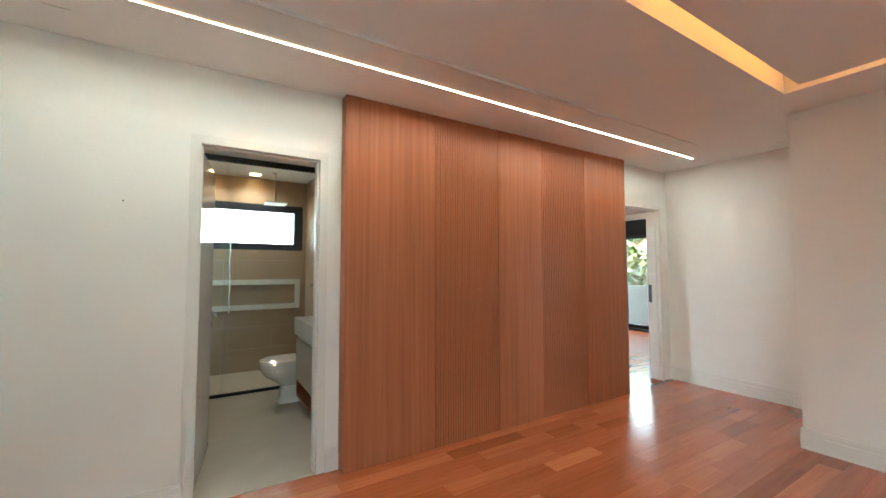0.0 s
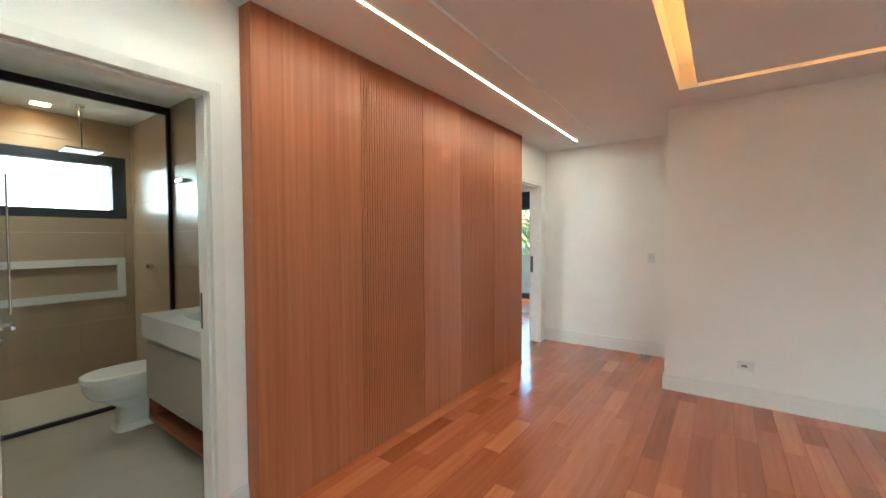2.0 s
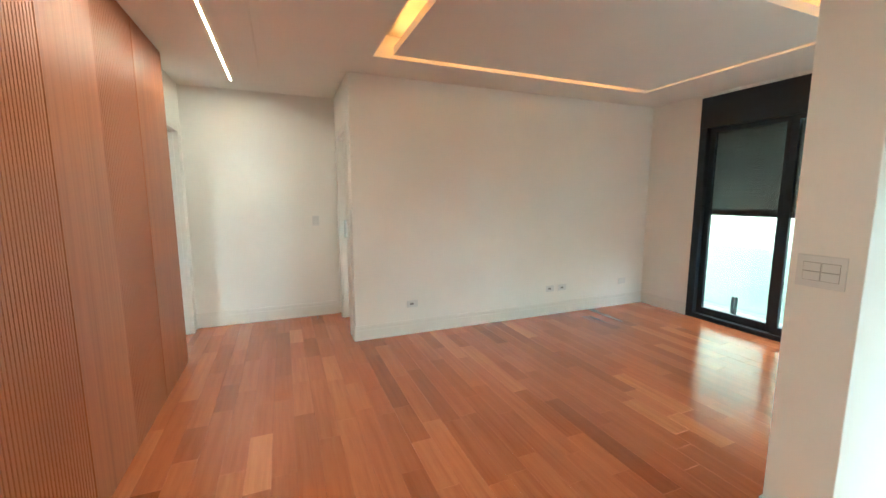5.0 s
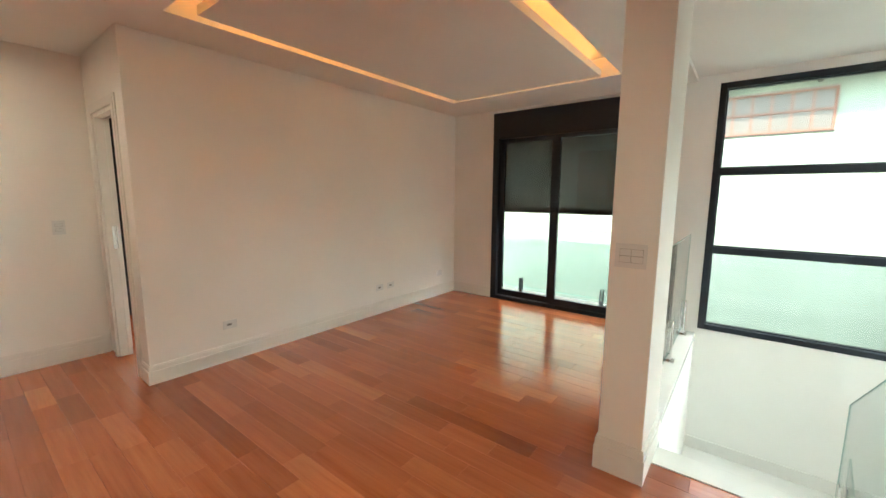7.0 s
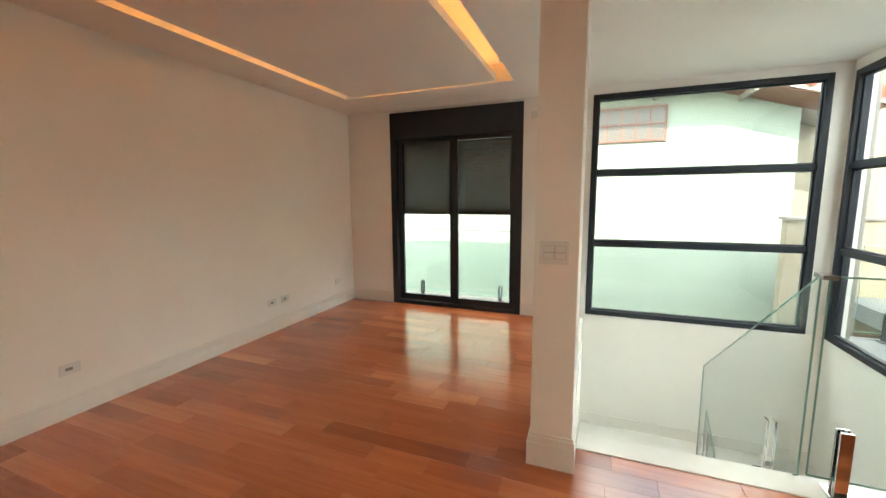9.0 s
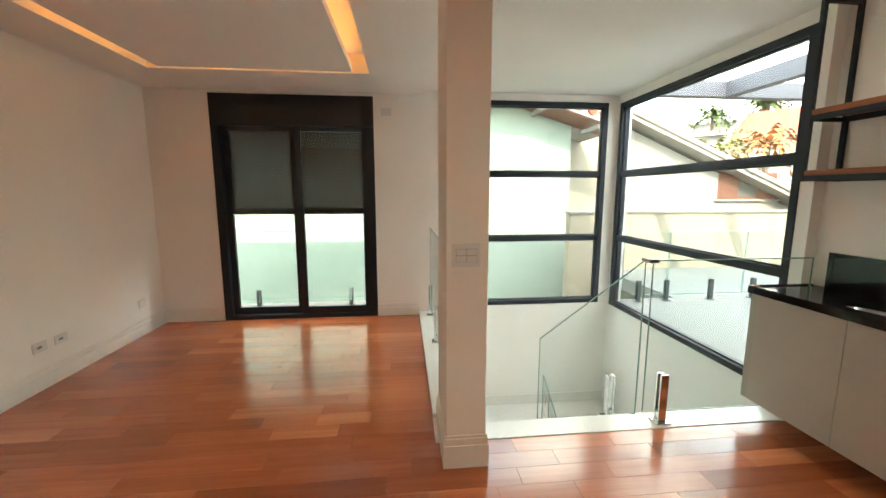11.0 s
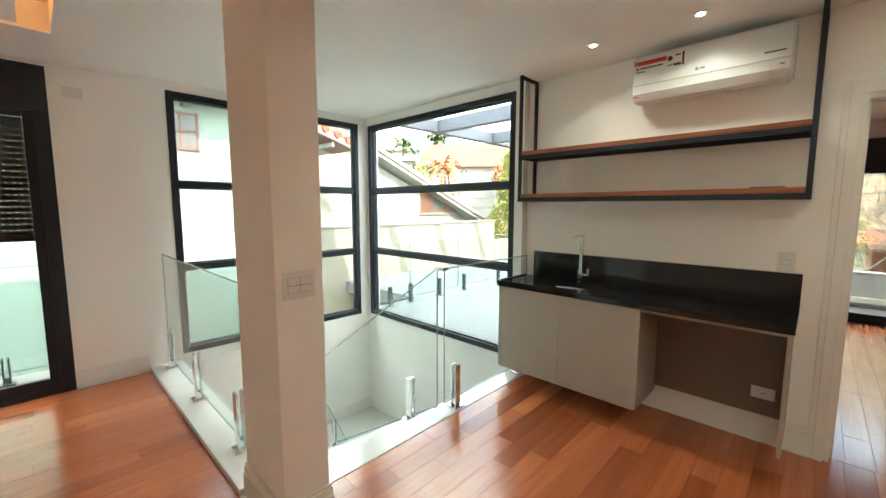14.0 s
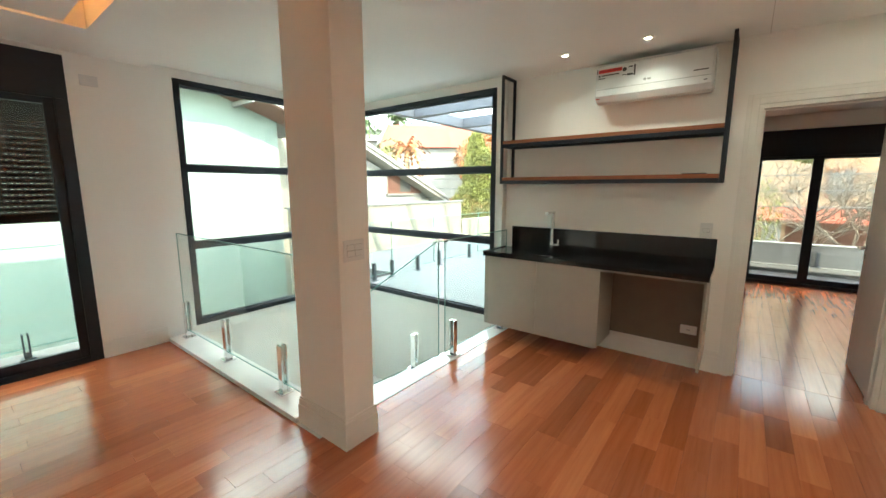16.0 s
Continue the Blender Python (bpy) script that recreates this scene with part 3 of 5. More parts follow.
def lever(parent, loc, along, out):
    """A chrome lever handle with square rose and key plate."""
    loc, along, out = Vector(loc), Vector(along), Vector(out)
    bm = bmesh.new()
    tube(bm, loc, loc + out * 0.012, 0.026, None, 16)
    tube(bm, loc + out * 0.012, loc + out * 0.05, 0.009, None, 12)
    tube(bm, loc + out * 0.046, loc + out * 0.046 + along * 0.125, 0.009, 0.008, 12)
    low = loc - Vector((0, 0, 0.075))
    tube(bm, low, low + out * 0.01, 0.022, None, 16)
    return part("handle", bm, M_CHROME, parent, "chrome lever handle")


d1 = thing("door_1", "white bathroom door standing open into the bathroom", "door", kind="structure")
casing(d1, "x", N0, -1, 0.351, 1.054, 2.129, 0.056, 0.012)
lining(d1, "x", N0 - 0.001, N0 + 0.151, 0.32, 1.085, 2.16)
leaf = block("leaf", (0.0, 0.0, 0.01, 0.69, 0.035, 2.12), M_LACQUER, d1, 0.002)
leaf.matrix_basis = pose(0.357, N0 + 0.115, 0, 0, 0, 83)
lever(leaf, (0.63, -0.001, 1.03), (-1, 0, 0), (0, -1, 0))
lever(leaf, (0.63, 0.036, 1.03), (-1, 0, 0), (0, 1, 0))
for z in (0.22, 1.05, 1.9):
    bm = bmesh.new()
    tube(bm, (0.358, N0 + 0.108, z), (0.358, N0 + 0.108, z + 0.09), 0.008, None, 10)
    box(bm, 0.3502, N0 + 0.095, z, 0.3522, N0 + 0.148, z + 0.09)
    part("hinge", bm, M_CHROME, d1, "steel hinge")
block("strike_plate", (1.0525, N0 + 0.105, 0.98, 1.0545, N0 + 0.135, 1.16), M_DARKSTEEL, d1, 0, "dark strike plate")

d2 = thing("door_2", "white cased bedroom doorway beside the wood panel", "doorway", kind="structure")
casing(d2, "x", N0, -1, 4.51, 5.21, 2.105, 0.05, 0.012)
lining(d2, "x", N0 - 0.001, N0 + 0.151, 4.51, 5.24, 2.135)
block("strike_plate", (5.2075, N0 + 0.10, 0.95, 5.2095, N0 + 0.14, 1.17), M_DARKSTEEL, d2, 0, "dark strike plate")

d3 = thing("door_3", "white cased doorway off the corridor", "doorway", kind="structure")
casing(d3, "x", 1.34, 1, 4.58, 5.19, 2.11)
lining(d3, "x", 1.249, 1.341, 4.58, 5.19, 2.11)
block("strike_plate", (5.1575, 1.268, 0.98, 5.1595, 1.305, 1.18), M_CHROME, d3, 0, "steel strike plate")

d4 = thing("door_4", "white bedroom door standing wide open", "door", kind="structure")
casing(d4, "y", W0, 1, 1.87, 2.70, 2.12)
lining(d4, "y", W0 - 0.151, W0 + 0.001, 1.87, 2.70, 2.12)
leaf4 = block("leaf", (0.0, -0.035, 0.01, 0.775, 0.0, 2.09), M_TRIM, d4, 0.002)
leaf4.matrix_basis = pose(W0 - 0.13, 2.672, 0, 0, 0, 179.5)
lever(leaf4, (0.715, 0.001, 1.03), (-1, 0, 0), (0, 1, 0))
lever(leaf4, (0.715, -0.036, 1.03), (-1, 0, 0), (0, -1, 0))
for z in (0.22, 1.05, 1.9):
    bm = bmesh.new()
    tube(bm, (W0 - 0.125, 2.674, z), (W0 - 0.125, 2.674, z + 0.09), 0.008, None, 10)
    box(bm, W0 - 0.115, 2.6755, z, W0 - 0.04, 2.6775, z + 0.09)
    part("hinge", bm, M_CHROME, d4, "steel hinge")

# ---- wood panelling ----
PY = 2.805
panel = thing("wood_panelling", "full-height reddish wood veneer panelling with fluted strips", "wall panel")
HT = H - 0.003
block("return_panel", (1.204, PY + 0.021, 0.004, 1.222, N0 - 0.002, HT), M_VENEER, panel, 0.001)
block("return_panel", (4.372, PY + 0.021, 0.004, 4.39, N0 - 0.002, HT), M_VENEER, panel, 0.001)
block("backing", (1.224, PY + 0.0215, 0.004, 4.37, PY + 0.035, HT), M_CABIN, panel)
for a, b in ((1.204, 1.924), (2.56, 3.089), (3.70, 4.39)):
    block("flat_panel", (a + 0.0015, PY, 0.004, b - 0.0015, PY + 0.02, HT), M_VENEER, panel, 0.0012)
for a, b in ((1.926, 2.557), (3.091, 3.697)):
    n_rib = round((b - a) / 0.0233)
    w = (b - a) / n_rib
    block("rib_base", (a, PY + 0.0085, 0.004, b, PY + 0.0205, HT), M_VENEER, panel)
    bm = bmesh.new()
    box(bm, -w * 0.44, -0.0045, 0.004, w * 0.40, 0.006, HT)
    bmesh.ops.bevel(bm, geom=[e for e in bm.edges if abs(e.verts[0].co.z - e.verts[1].co.z) > 1 and e.verts[0].co.y < 0], offset=0.0014, segments=2, affect="EDGES")
    first = part("rib", bm, M_VENEER, panel)
    first.location = (a + w * 0.5, PY + 0.006, 0)
    for k in range(1, n_rib):
        o = first.copy()
        scene.collection.objects.link(o)
        o.location = (a + w * (k + 0.5), PY + 0.006, 0)

# ---- glass rails ----
def spigot(loc, h=0.36, m=None, z=0.0, group="glass rail spigots"):
    m = m or M_CHROME
    s = thing("glass_spigot", "square polished steel glass clamp post on a base plate", "clamp post", (loc[0], loc[1], z), group)
    bm = bmesh.new()
    box(bm, -0.05, -0.05, 0.0, 0.05, 0.05, 0.014)
    part("base_plate", bevelled(bm, 0.003), m, s)
    for dx in (-0.026, 0.012):
        bm = bmesh.new()
        box(bm, dx, -0.026, 0.0141, dx + 0.014, 0.026, h)
        part("jaw", bevelled(bm, 0.002), m, s)
    bm = bmesh.new()
    box(bm, -0.0115, -0.022, 0.0141, 0.0115, 0.022, 0.07)
    part("core", bm, m, s)
    return s


spg = []
for y in (-2.44, -1.58, -0.69):
    spg.append(spigot((1.265, y), 0.365, z=0.0352))
for x in (-0.07, -0.93):
    s = spigot((x, -0.135), 0.33, z=0.0062)
    s.rotation_euler = (0, 0, radians(90))


def glass_sheet(name, label, outline, depth, edge=True):
    g = thing(name, label, "glass panel")
    bm = bmesh.new()
    prism(bm, outline, depth)
    pane = part("pane", bm, M_RAILGLASS, g)
    pane.visible_shadow = False
    if edge:
        d = Vector(depth)
        bm = bmesh.new()
        for i in range(len(outline)):
            p, q = Vector(outline[i]), Vector(outline[(i + 1) % len(outline)])
            tube(bm, p + d / 2, q + d / 2, d.length * 0.5, None, 6)
        part("polished_edge", bm, M_GLASSEDGE, g, "green-tinted polished glass edge")
    return g


glass_sheet("glass_rail", "frameless clear glass rail panel above the curb", [(1.261, -2.50, 0.11), (1.261, -0.335, 0.11), (1.261, -0.335, 1.08), (1.261, -2.50, 1.08)], (0.009, 0, 0))
glass_sheet("glass_rail", "frameless clear glass rail panel beside the bar", [(-1.03, -0.139, 0.08), (0.055, -0.139, 0.08), (0.055, -0.139, 1.075), (-1.03, -0.139, 1.075)], (0, 0.009, 0))
glass_sheet("stair_glass", "sloped frameless glass rail along the stair flight", [(0.056, -0.20, 0.03), (0.056, -0.20, 1.07), (0.056, -2.0, -0.14), (0.056, -2.0, -1.12)], (0.010, 0, 0))
glass_sheet("stair_glass", "sloped frameless glass rail of the lower flight", [(0.02, -1.95, -1.2), (0.02, -1.95, -0.55), (0.02, -0.6, -1.45), (0.02, -0.6, -2.2)], (0.010, 0, 0))
cl = thing("glass_clip", "small polished steel clip joining two glass panels", "clip")
block("plate", (0.020, -0.21, 1.060, 0.085, -0.125, 1.082), M_CHROME, cl, 0.002)
for y, z in ((-0.46, -0.16), (-1.66, -0.98)):
    s = spigot((0.095, y), 0.34, z=z)


# ---- bar cabinet ----
bar = thing("bar_cabinet", "floating taupe cabinet with two doors and an open bay", "cabinet")
CF = -0.67
for y0, y1 in ((-0.178, -0.160), (0.931, 0.949), (1.676, 1.694)):
    block("side_panel", (W0 + 0.001, y0, 0.147, CF if y0 > 0 else CF - 0.02, y1, 0.845), M_CAB, bar, 0.001)
block("bottom_panel", (W0 + 0.001, -0.160, 0.147, CF - 0.02, 0.931, 0.165), M_CAB, bar)
block("top_rail", (CF - 0.06, 0.949, 0.826, CF, 1.676, 0.845), M_CAB, bar, 0.001)
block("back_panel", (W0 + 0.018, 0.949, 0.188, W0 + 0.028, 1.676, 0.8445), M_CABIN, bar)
for y0, y1 in ((-0.178, 0.3755), (0.3785, 0.9305)):
    block("door", (CF - 0.0195, y0 + 0.0, 0.140, CF, y1, 0.843), M_CAB, bar, 0.0015)
ctop = thing("worktop", "polished black granite worktop with raised backsplash", "worktop")
SKX, SKYC, SRX, SRY = -0.895, 0.355, 0.125, 0.215  # oval sink opening
bm = bmesh.new()
rx0, rx1, ry0, ry1 = W0 + 0.001, -0.65, -0.19, 1.706
angs = sorted({*(2 * math.pi * k / 48 for k in range(48)), *(math.atan2(cy - SKYC, cx - SKX) % (2 * math.pi) for cx in (rx0, rx1) for cy in (ry0, ry1))})
ring = []
for an in angs:
    c, s = math.cos(an), math.sin(an)
    opts = []
    if abs(c) > 1e-9:
        opts.append(((rx1 if c > 0 else rx0) - SKX) / c)
    if abs(s) > 1e-9:
        opts.append(((ry1 if s > 0 else ry0) - SKYC) / s)
    reach = min(opts)
    rr = 1 / math.sqrt((c / SRX) ** 2 + (s / SRY) ** 2)
    ring.append([bm.verts.new((SKX + c * d, SKYC + s * d, z)) for d, z in ((rr, 0.885), (reach, 0.885), (reach, 0.846), (rr, 0.846))])
for k in range(len(ring)):
    u, v = ring[k], ring[(k + 1) % len(ring)]
    for e in range(4):
        bm.faces.new((u[e], u[(e + 1) % 4], v[(e + 1) % 4], v[e]))
bmesh.ops.recalc_face_normals(bm, faces=bm.faces)
part("slab", bm, M_GRANITE, ctop)
block("backsplash", (W0 + 0.001, -0.105, 0.8855, W0 + 0.02, 1.706, 1.113), M_GRANITE, ctop, 0.001)
for b in ((W0 + 0.02, -0.19, -0.652, -0.172), (-0.668, -0.172, -0.652, 0.62)):
    block("drip_edge", (b[0], b[1], 0.8852, b[2], b[3], 0.894), M_GRANITE, ctop, 0.001)
sink = thing("sink", "small undermounted stainless steel sink bowl", "sink")
bm = bmesh.new()
rows = []
for f, z in ((1.05, 0.8455), (1.0, 0.8455), (0.99, 0.80), (0.93, 0.74), (0.75, 0.715), (0.3, 0.71)):
    rows.append([bm.verts.new((SKX + SRX * f * math.cos(2 * math.pi * k / 40), SKYC + SRY * f * math.sin(2 * math.pi * k / 40), z)) for k in range(40)])
for u, v in zip(rows, rows[1:]):
    for k in range(40):
        bm.faces.new((u[k], u[(k + 1) % 40], v[(k + 1) % 40], v[k]))
bm.faces.new(rows[-1])
bmesh.ops.solidify(bm, geom=bm.faces, thickness=0.0015)
for f in bm.faces:
    f.smooth = True
part("bowl", bm, M_CHROME, sink)
bm = bmesh.new()
tube(bm, (SKX, SKYC, 0.7125), (SKX, SKYC, 0.718), 0.035, None, 18)
part("drain", bm, M_DARKSTEEL, sink)
tap = thing("faucet", "tall angular chrome bar faucet with side lever", "faucet")
bm = bmesh.new()
box(bm, -1.075, 0.345, 0.8855, -1.035, 0.385, 0.99)
part("body", bevelled(bm, 0.004), M_CHROME, tap)
bm = bmesh.new()
box(bm, -1.069, 0.351, 0.99, -1.041, 0.379, 1.27)
part("neck", bevelled(bm, 0.004), M_CHROME, tap)
bm = bmesh.new()
prism(bm, [(-1.07, 0.351, 1.2705), (-1.07, 0.351, 1.288), (-0.90, 0.351, 1.288), (-0.885, 0.351, 1.262), (-0.905, 0.351, 1.262), (-0.925, 0.351, 1.2705)], (0, 0.028, 0))
part("spout", bm, M_CHROME, tap)
bm = bmesh.new()
tube(bm, (-1.055, 0.385, 0.955), (-1.055, 0.42, 0.955), 0.011, None, 10)
box(bm, -1.062, 0.42, 0.95, -1.048, 0.432, 1.01)
part("lever", bm, M_CHROME, tap)


# ---- shelf rack ----
rack = thing("shelf_rack", "black steel shelf frame with two reddish wood shelves", "shelf")
B = 0.024
for y in (-0.135, 1.684):
    block("post", (-0.880 - 0.0, y, 1.555, -0.880 + B, y + B, H - 0.001), M_BLACK, rack, 0.002)
    block("post", (W0 + 0.001, y, 1.555, W0 + 0.001 + B, y + B, H - 0.001), M_BLACK, rack, 0.002)
    for z in (1.556, 1.912, H - B - 0.002):
        block("side_bar", (W0 + 0.002 + B, y + 0.001, z, -0.881, y + B - 0.001, z + B), M_BLACK, rack, 0.002)
for z in (1.556, 1.912):
    block("front_bar", (-0.879, -0.135 + B + 0.001, z, -0.879 + B - 0.002, 1.683, z + 0.032), M_BLACK, rack, 0.002)
    block("back_bar", (W0 + 0.001, -0.135 + B + 0.001, z, W0 + B - 0.002, 1.683, z + 0.032), M_BLACK, rack, 0.002)
    block("shelf", (W0 + 0.001, -0.135 + B + 0.001, z + 0.0325, -0.857, 1.683, z + 0.064), M_SHELFWOOD, rack, 0.002)
slip = thing("dark_strip", "thin dark strip lying on the lower shelf", "strip")
block("strip", (-0.96, 1.44, 1.6205, -0.90, 1.60, 1.629), M_INK, slip, 0.002)

# ---- air conditioner ----
ac = thing("air_conditioner", "white wall-mounted split air conditioner with a red label", "air conditioner")
bm = bmesh.new()
prof = [(W0 + 0.001, 2.25), (W0 + 0.001, 2.54), (-0.945, 2.54), (-0.925, 2.52), (-0.918, 2.345), (-0.926, 2.285), (-0.955, 2.243), (-1.0, 2.232)]
prism(bm, [(x, 0.74, z) for x, z in prof], (0, 0.845, 0))
bmesh.ops.bevel(bm, geom=[e for e in bm.edges if abs(e.verts[0].co.y - e.verts[1].co.y) < 0.01], offset=0.012, segments=3, affect="EDGES")
part("body", bm, M_PLASTIC, ac)
bm = bmesh.new()
prism(bm, [(-0.9165, 0.80, 2.332), (-0.921, 0.80, 2.285), (-0.951, 0.80, 2.239), (-0.947, 0.80, 2.237), (-0.917, 0.80, 2.284), (-0.9125, 0.80, 2.332)], (0, 0.68, 0))
part("air_flap", bm, M_PLASTIC, ac)
bm = bmesh.new()
box(bm, -0.924, 0.755, 2.3375, -0.9165, 1.57, 2.3405)
part("seam", bm, M_GREYPLASTIC, ac)
bm = bmesh.new()
box(bm, -0.9215, 0.75, 2.415, -0.9195, 1.055, 2.505)
part("label_sheet", bm, M_PLASTIC, ac, "white printed paper label")
bm = bmesh.new()
box(bm, -0.9194, 0.765, 2.470, -0.9190, 0.95, 2.498)
part("label_band", bm, M_RED, ac, "red printed band")
bm = bmesh.new()
for y0, y1, z0, z1 in ((0.752, 0.760, 2.47, 2.503), (0.765, 0.78, 2.442, 2.456), (0.79, 0.93, 2.446, 2.455), (0.765, 0.82, 2.425, 2.431), (1.04, 1.052, 2.42, 2.503), (0.99, 1.035, 2.424, 2.44), (1.0, 1.03, 2.485, 2.495), (0.955, 0.985, 2.43, 2.436)):
    box(bm, -0.9194, y0, z0, -0.9189, y1, z1)
for k in range(12):
    y0 = 0.775 + 0.0138 * k
    box(bm, -0.9189, y0, 2.482, -0.91875, y0 + 0.009, 2.487)
tube(bm, (-0.9194, 0.97, 2.475), (-0.9190, 0.97, 2.475), 0.016, None, 14)
box(bm, -0.9175, 1.455, 2.378, -0.9168, 1.55, 2.386)
box(bm, -0.9175, 1.525, 2.305, -0.9168, 1.548, 2.311)
tagged(part("label_print", bm, M_INK, ac, "dark unreadable print"), kind="stuff")
bm = bmesh.new()
tube(bm, (-0.919, 1.125, 2.375), (-0.9178, 1.125, 2.375), 0.011, None, 14)
box(bm, -0.919, 1.142, 2.368, -0.9178, 1.168, 2.382)
part("badge", bm, M_GREYPLASTIC, ac, "small grey maker's badge")
bm = bmesh.new()
box(bm, -0.9195, 0.752, 2.262, -0.9188, 0.785, 2.268)
part("mark", bm, M_RED, ac, "tiny red print")

# ---- downlights ----
for x, y in ((-0.66, 1.18), (-0.67, 0.56)):
    dl = thing("downlight", "small round recessed ceiling downlight, switched on", "downlight", (x, y, H), "downlights over the bar")
    bm = bmesh.new()
    tube(bm, (0, 0, -0.006), (0, 0, -0.0005), 0.042, 0.045, 24)
    part("ring", bm, M_TRIM, dl)
    bm = bmesh.new()
    tube(bm, (0, 0, -0.009), (0, 0, -0.0062), 0.021, None, 20)
    part("lens", bm, M_LENS, dl)


# ---- sockets and switches ----
def plate(name, label, category, axis, face, side, u, z, w, h, modules, group=""):
    p = thing(name, label, category, (0, 0, 0), group)

    def piece(nm, ua, ub, za, zb, d0, d1, m, bev=0.0):
        lo, hi = sorted((face + side * d0, face + side * d1))
        bb = (ua, lo, za, ub, hi, zb) if axis == "x" else (lo, ua, za, hi, ub, zb)
        return block(nm, bb, m, p, bev)

    piece("cover", u - w / 2, u + w / 2, z - h / 2, z + h / 2, 0.0005, 0.008, M_PLASTIC, 0.002)
    for du, dz, mw, mh, kind in modules:
        if kind == "key":
            piece("key_gap", u + du - mw / 2 - 0.0015, u + du + mw / 2 + 0.0015, z + dz - mh / 2 - 0.0015, z + dz + mh / 2 + 0.0015, 0.0081, 0.0085, M_GREYPLASTIC)
            piece("key", u + du - mw / 2, u + du + mw / 2, z + dz - mh / 2, z + dz + mh / 2, 0.0086, 0.011, M_PLASTIC, 0.0008)
        else:
            piece("socket_face", u + du - mw / 2, u + du + mw / 2, z + dz - mh / 2, z + dz + mh / 2, 0.0081, 0.0095, M_GREYPLASTIC if kind == "grey" else M_PLASTIC, 0.0)
            for k in (-1, 0, 1):
                piece("pin_hole", u + du + k * 0.009 - 0.0025, u + du + k * 0.009 + 0.0025, z + dz - 0.003, z + dz + 0.003, 0.0096, 0.0102, M_INK)
    return p


SOCK = [(0.008, 0.0, 0.042, 0.022, "grey")]
for y in (0.739, -1.036, -1.225):
    plate("wall_socket", "white wall socket plate with one outlet", "socket", "y", E0, -1, y, 0.327, 0.118, 0.075, SOCK, "sockets of the east wall")
plate("blank_plate", "blank white wall plate", "wall plate", "y", E0, -1, -2.215, 0.33, 0.118, 0.08, [])
plate("light_switch", "white wall switch plate", "switch", "y", 5.41, -1, 1.60, 1.17, 0.08, 0.118, [(0, 0.02, 0.045, 0.022, "key"), (0, -0.02, 0.045, 0.022, "key")])
plate("light_switch", "wide white switch plate with several keys on the column", "switch", "x", CYb, 1, 1.262, 1.172, 0.145, 0.12, [(-0.03, 0.017, 0.05, 0.031, "key"), (-0.03, -0.017, 0.05, 0.031, "key"), (0.025, 0.017, 0.05, 0.031, "key"), (0.025, -0.017, 0.05, 0.031, "key")])
plate("light_switch", "white switch plate above the black backsplash", "switch", "y", W0, 1, 1.625, 1.178, 0.085, 0.12, [(0, 0.0, 0.045, 0.03, "key")])
plate("wall_socket", "white socket plate inside the open cabinet bay", "socket", "y", W0 + 0.028, 1, 1.575, 0.335, 0.12, 0.075, [(0.0, 0.0, 0.042, 0.022, "face")])
plate("blank_plate", "blank white cover plate high on the wall", "wall plate", "x", S0, 1, 1.755, 2.40, 0.12, 0.085, [])

nail = thing("nail", "tiny dark nail stuck in the white wall", "nail")
bm = bmesh.new()
tube(bm, (-0.007, N0 - 0.006, 1.75), (-0.007, N0 + 0.004, 1.75), 0.004, None, 8)
part("head", bm, M_INK, nail)

# ---- bathroom ----
tl = thing("wall_tiles", "large beige stone-look bathroom wall tiles", "wall tiles", kind="structure")
TW, TH = 1.2, 0.30


def tile_rows(axis, face, side, u0, u1, hole=None):
    z = 0.0
    r = 0
    while z < 2.63:
        z1 = min(z + TH, 2.638)
        u = u0 - (TW / 2 if r % 2 else 0)
        while u < u1:
            a, b = max(u, u0), min(u + TW, u1)
            if b - a > 0.02:
                cells = [(a, b, z, z1)]
                for h in hole or ():
                    out = []
                    for ca, cb, cz, cz1 in cells:
                        if cb <= h[0] or ca >= h[1] or cz1 <= h[2] or cz >= h[3]:
                            out.append((ca, cb, cz, cz1))
                            continue
                        if ca < h[0]:
                            out.append((ca, h[0], cz, cz1))
                        if cb > h[1]:
                            out.append((h[1], cb, cz, cz1))
                        m0, m1 = max(ca, h[0]), min(cb, h[1])
                        if cz < h[2]:
                            out.append((m0, m1, cz, h[2]))
                        if cz1 > h[3]:
                            out.append((m0, m1, h[3], cz1))
                    cells = out
                bm = bmesh.new()
                for ca, cb, cz, cz1 in cells:
                    lo, hi = sorted((face + side * 0.001, face + side * 0.010))
                    box(bm, *((ca + 0.001, lo, cz + 0.001, cb - 0.001, hi, cz1 - 0.001) if axis == "x" else (lo, ca + 0.001, cz + 0.001, hi, cb - 0.001, cz1 - 0.001)))
                if cells:
                    part("tile", bm, M_TILE, tl)
                else:
                    bm.free()
            u += TW
        z += TH
        r += 1


tile_rows("x", 6.10, -1, -0.6, 1.648, [(0.15, 1.595, 1.645, 2.285), (0.25, 1.568, 0.824, 1.235)])
tile_rows("y", 1.66, -1, 4.35, 6.088)
tile_rows("y", -0.60, 1, 3.07, 6.088)
niche = thing("shower_niche", "long shower niche framed in pale stone", "niche", kind="structure")
bm = bmesh.new()
for b in ((0.25, 0.824, 1.568, 0.894), (0.25, 1.165, 1.568, 1.235), (0.25, 0.894, 0.32, 1.165), (1.498, 0.894, 1.568, 1.165)):
    box(bm, b[0], 6.08, b[1], b[2], 6.099, b[3])
part("stone_frame", bm, M_MARBLE, niche)
block("back", (0.32, 6.094, 0.894, 1.498, 6.098, 1.165), M_TILE, niche)

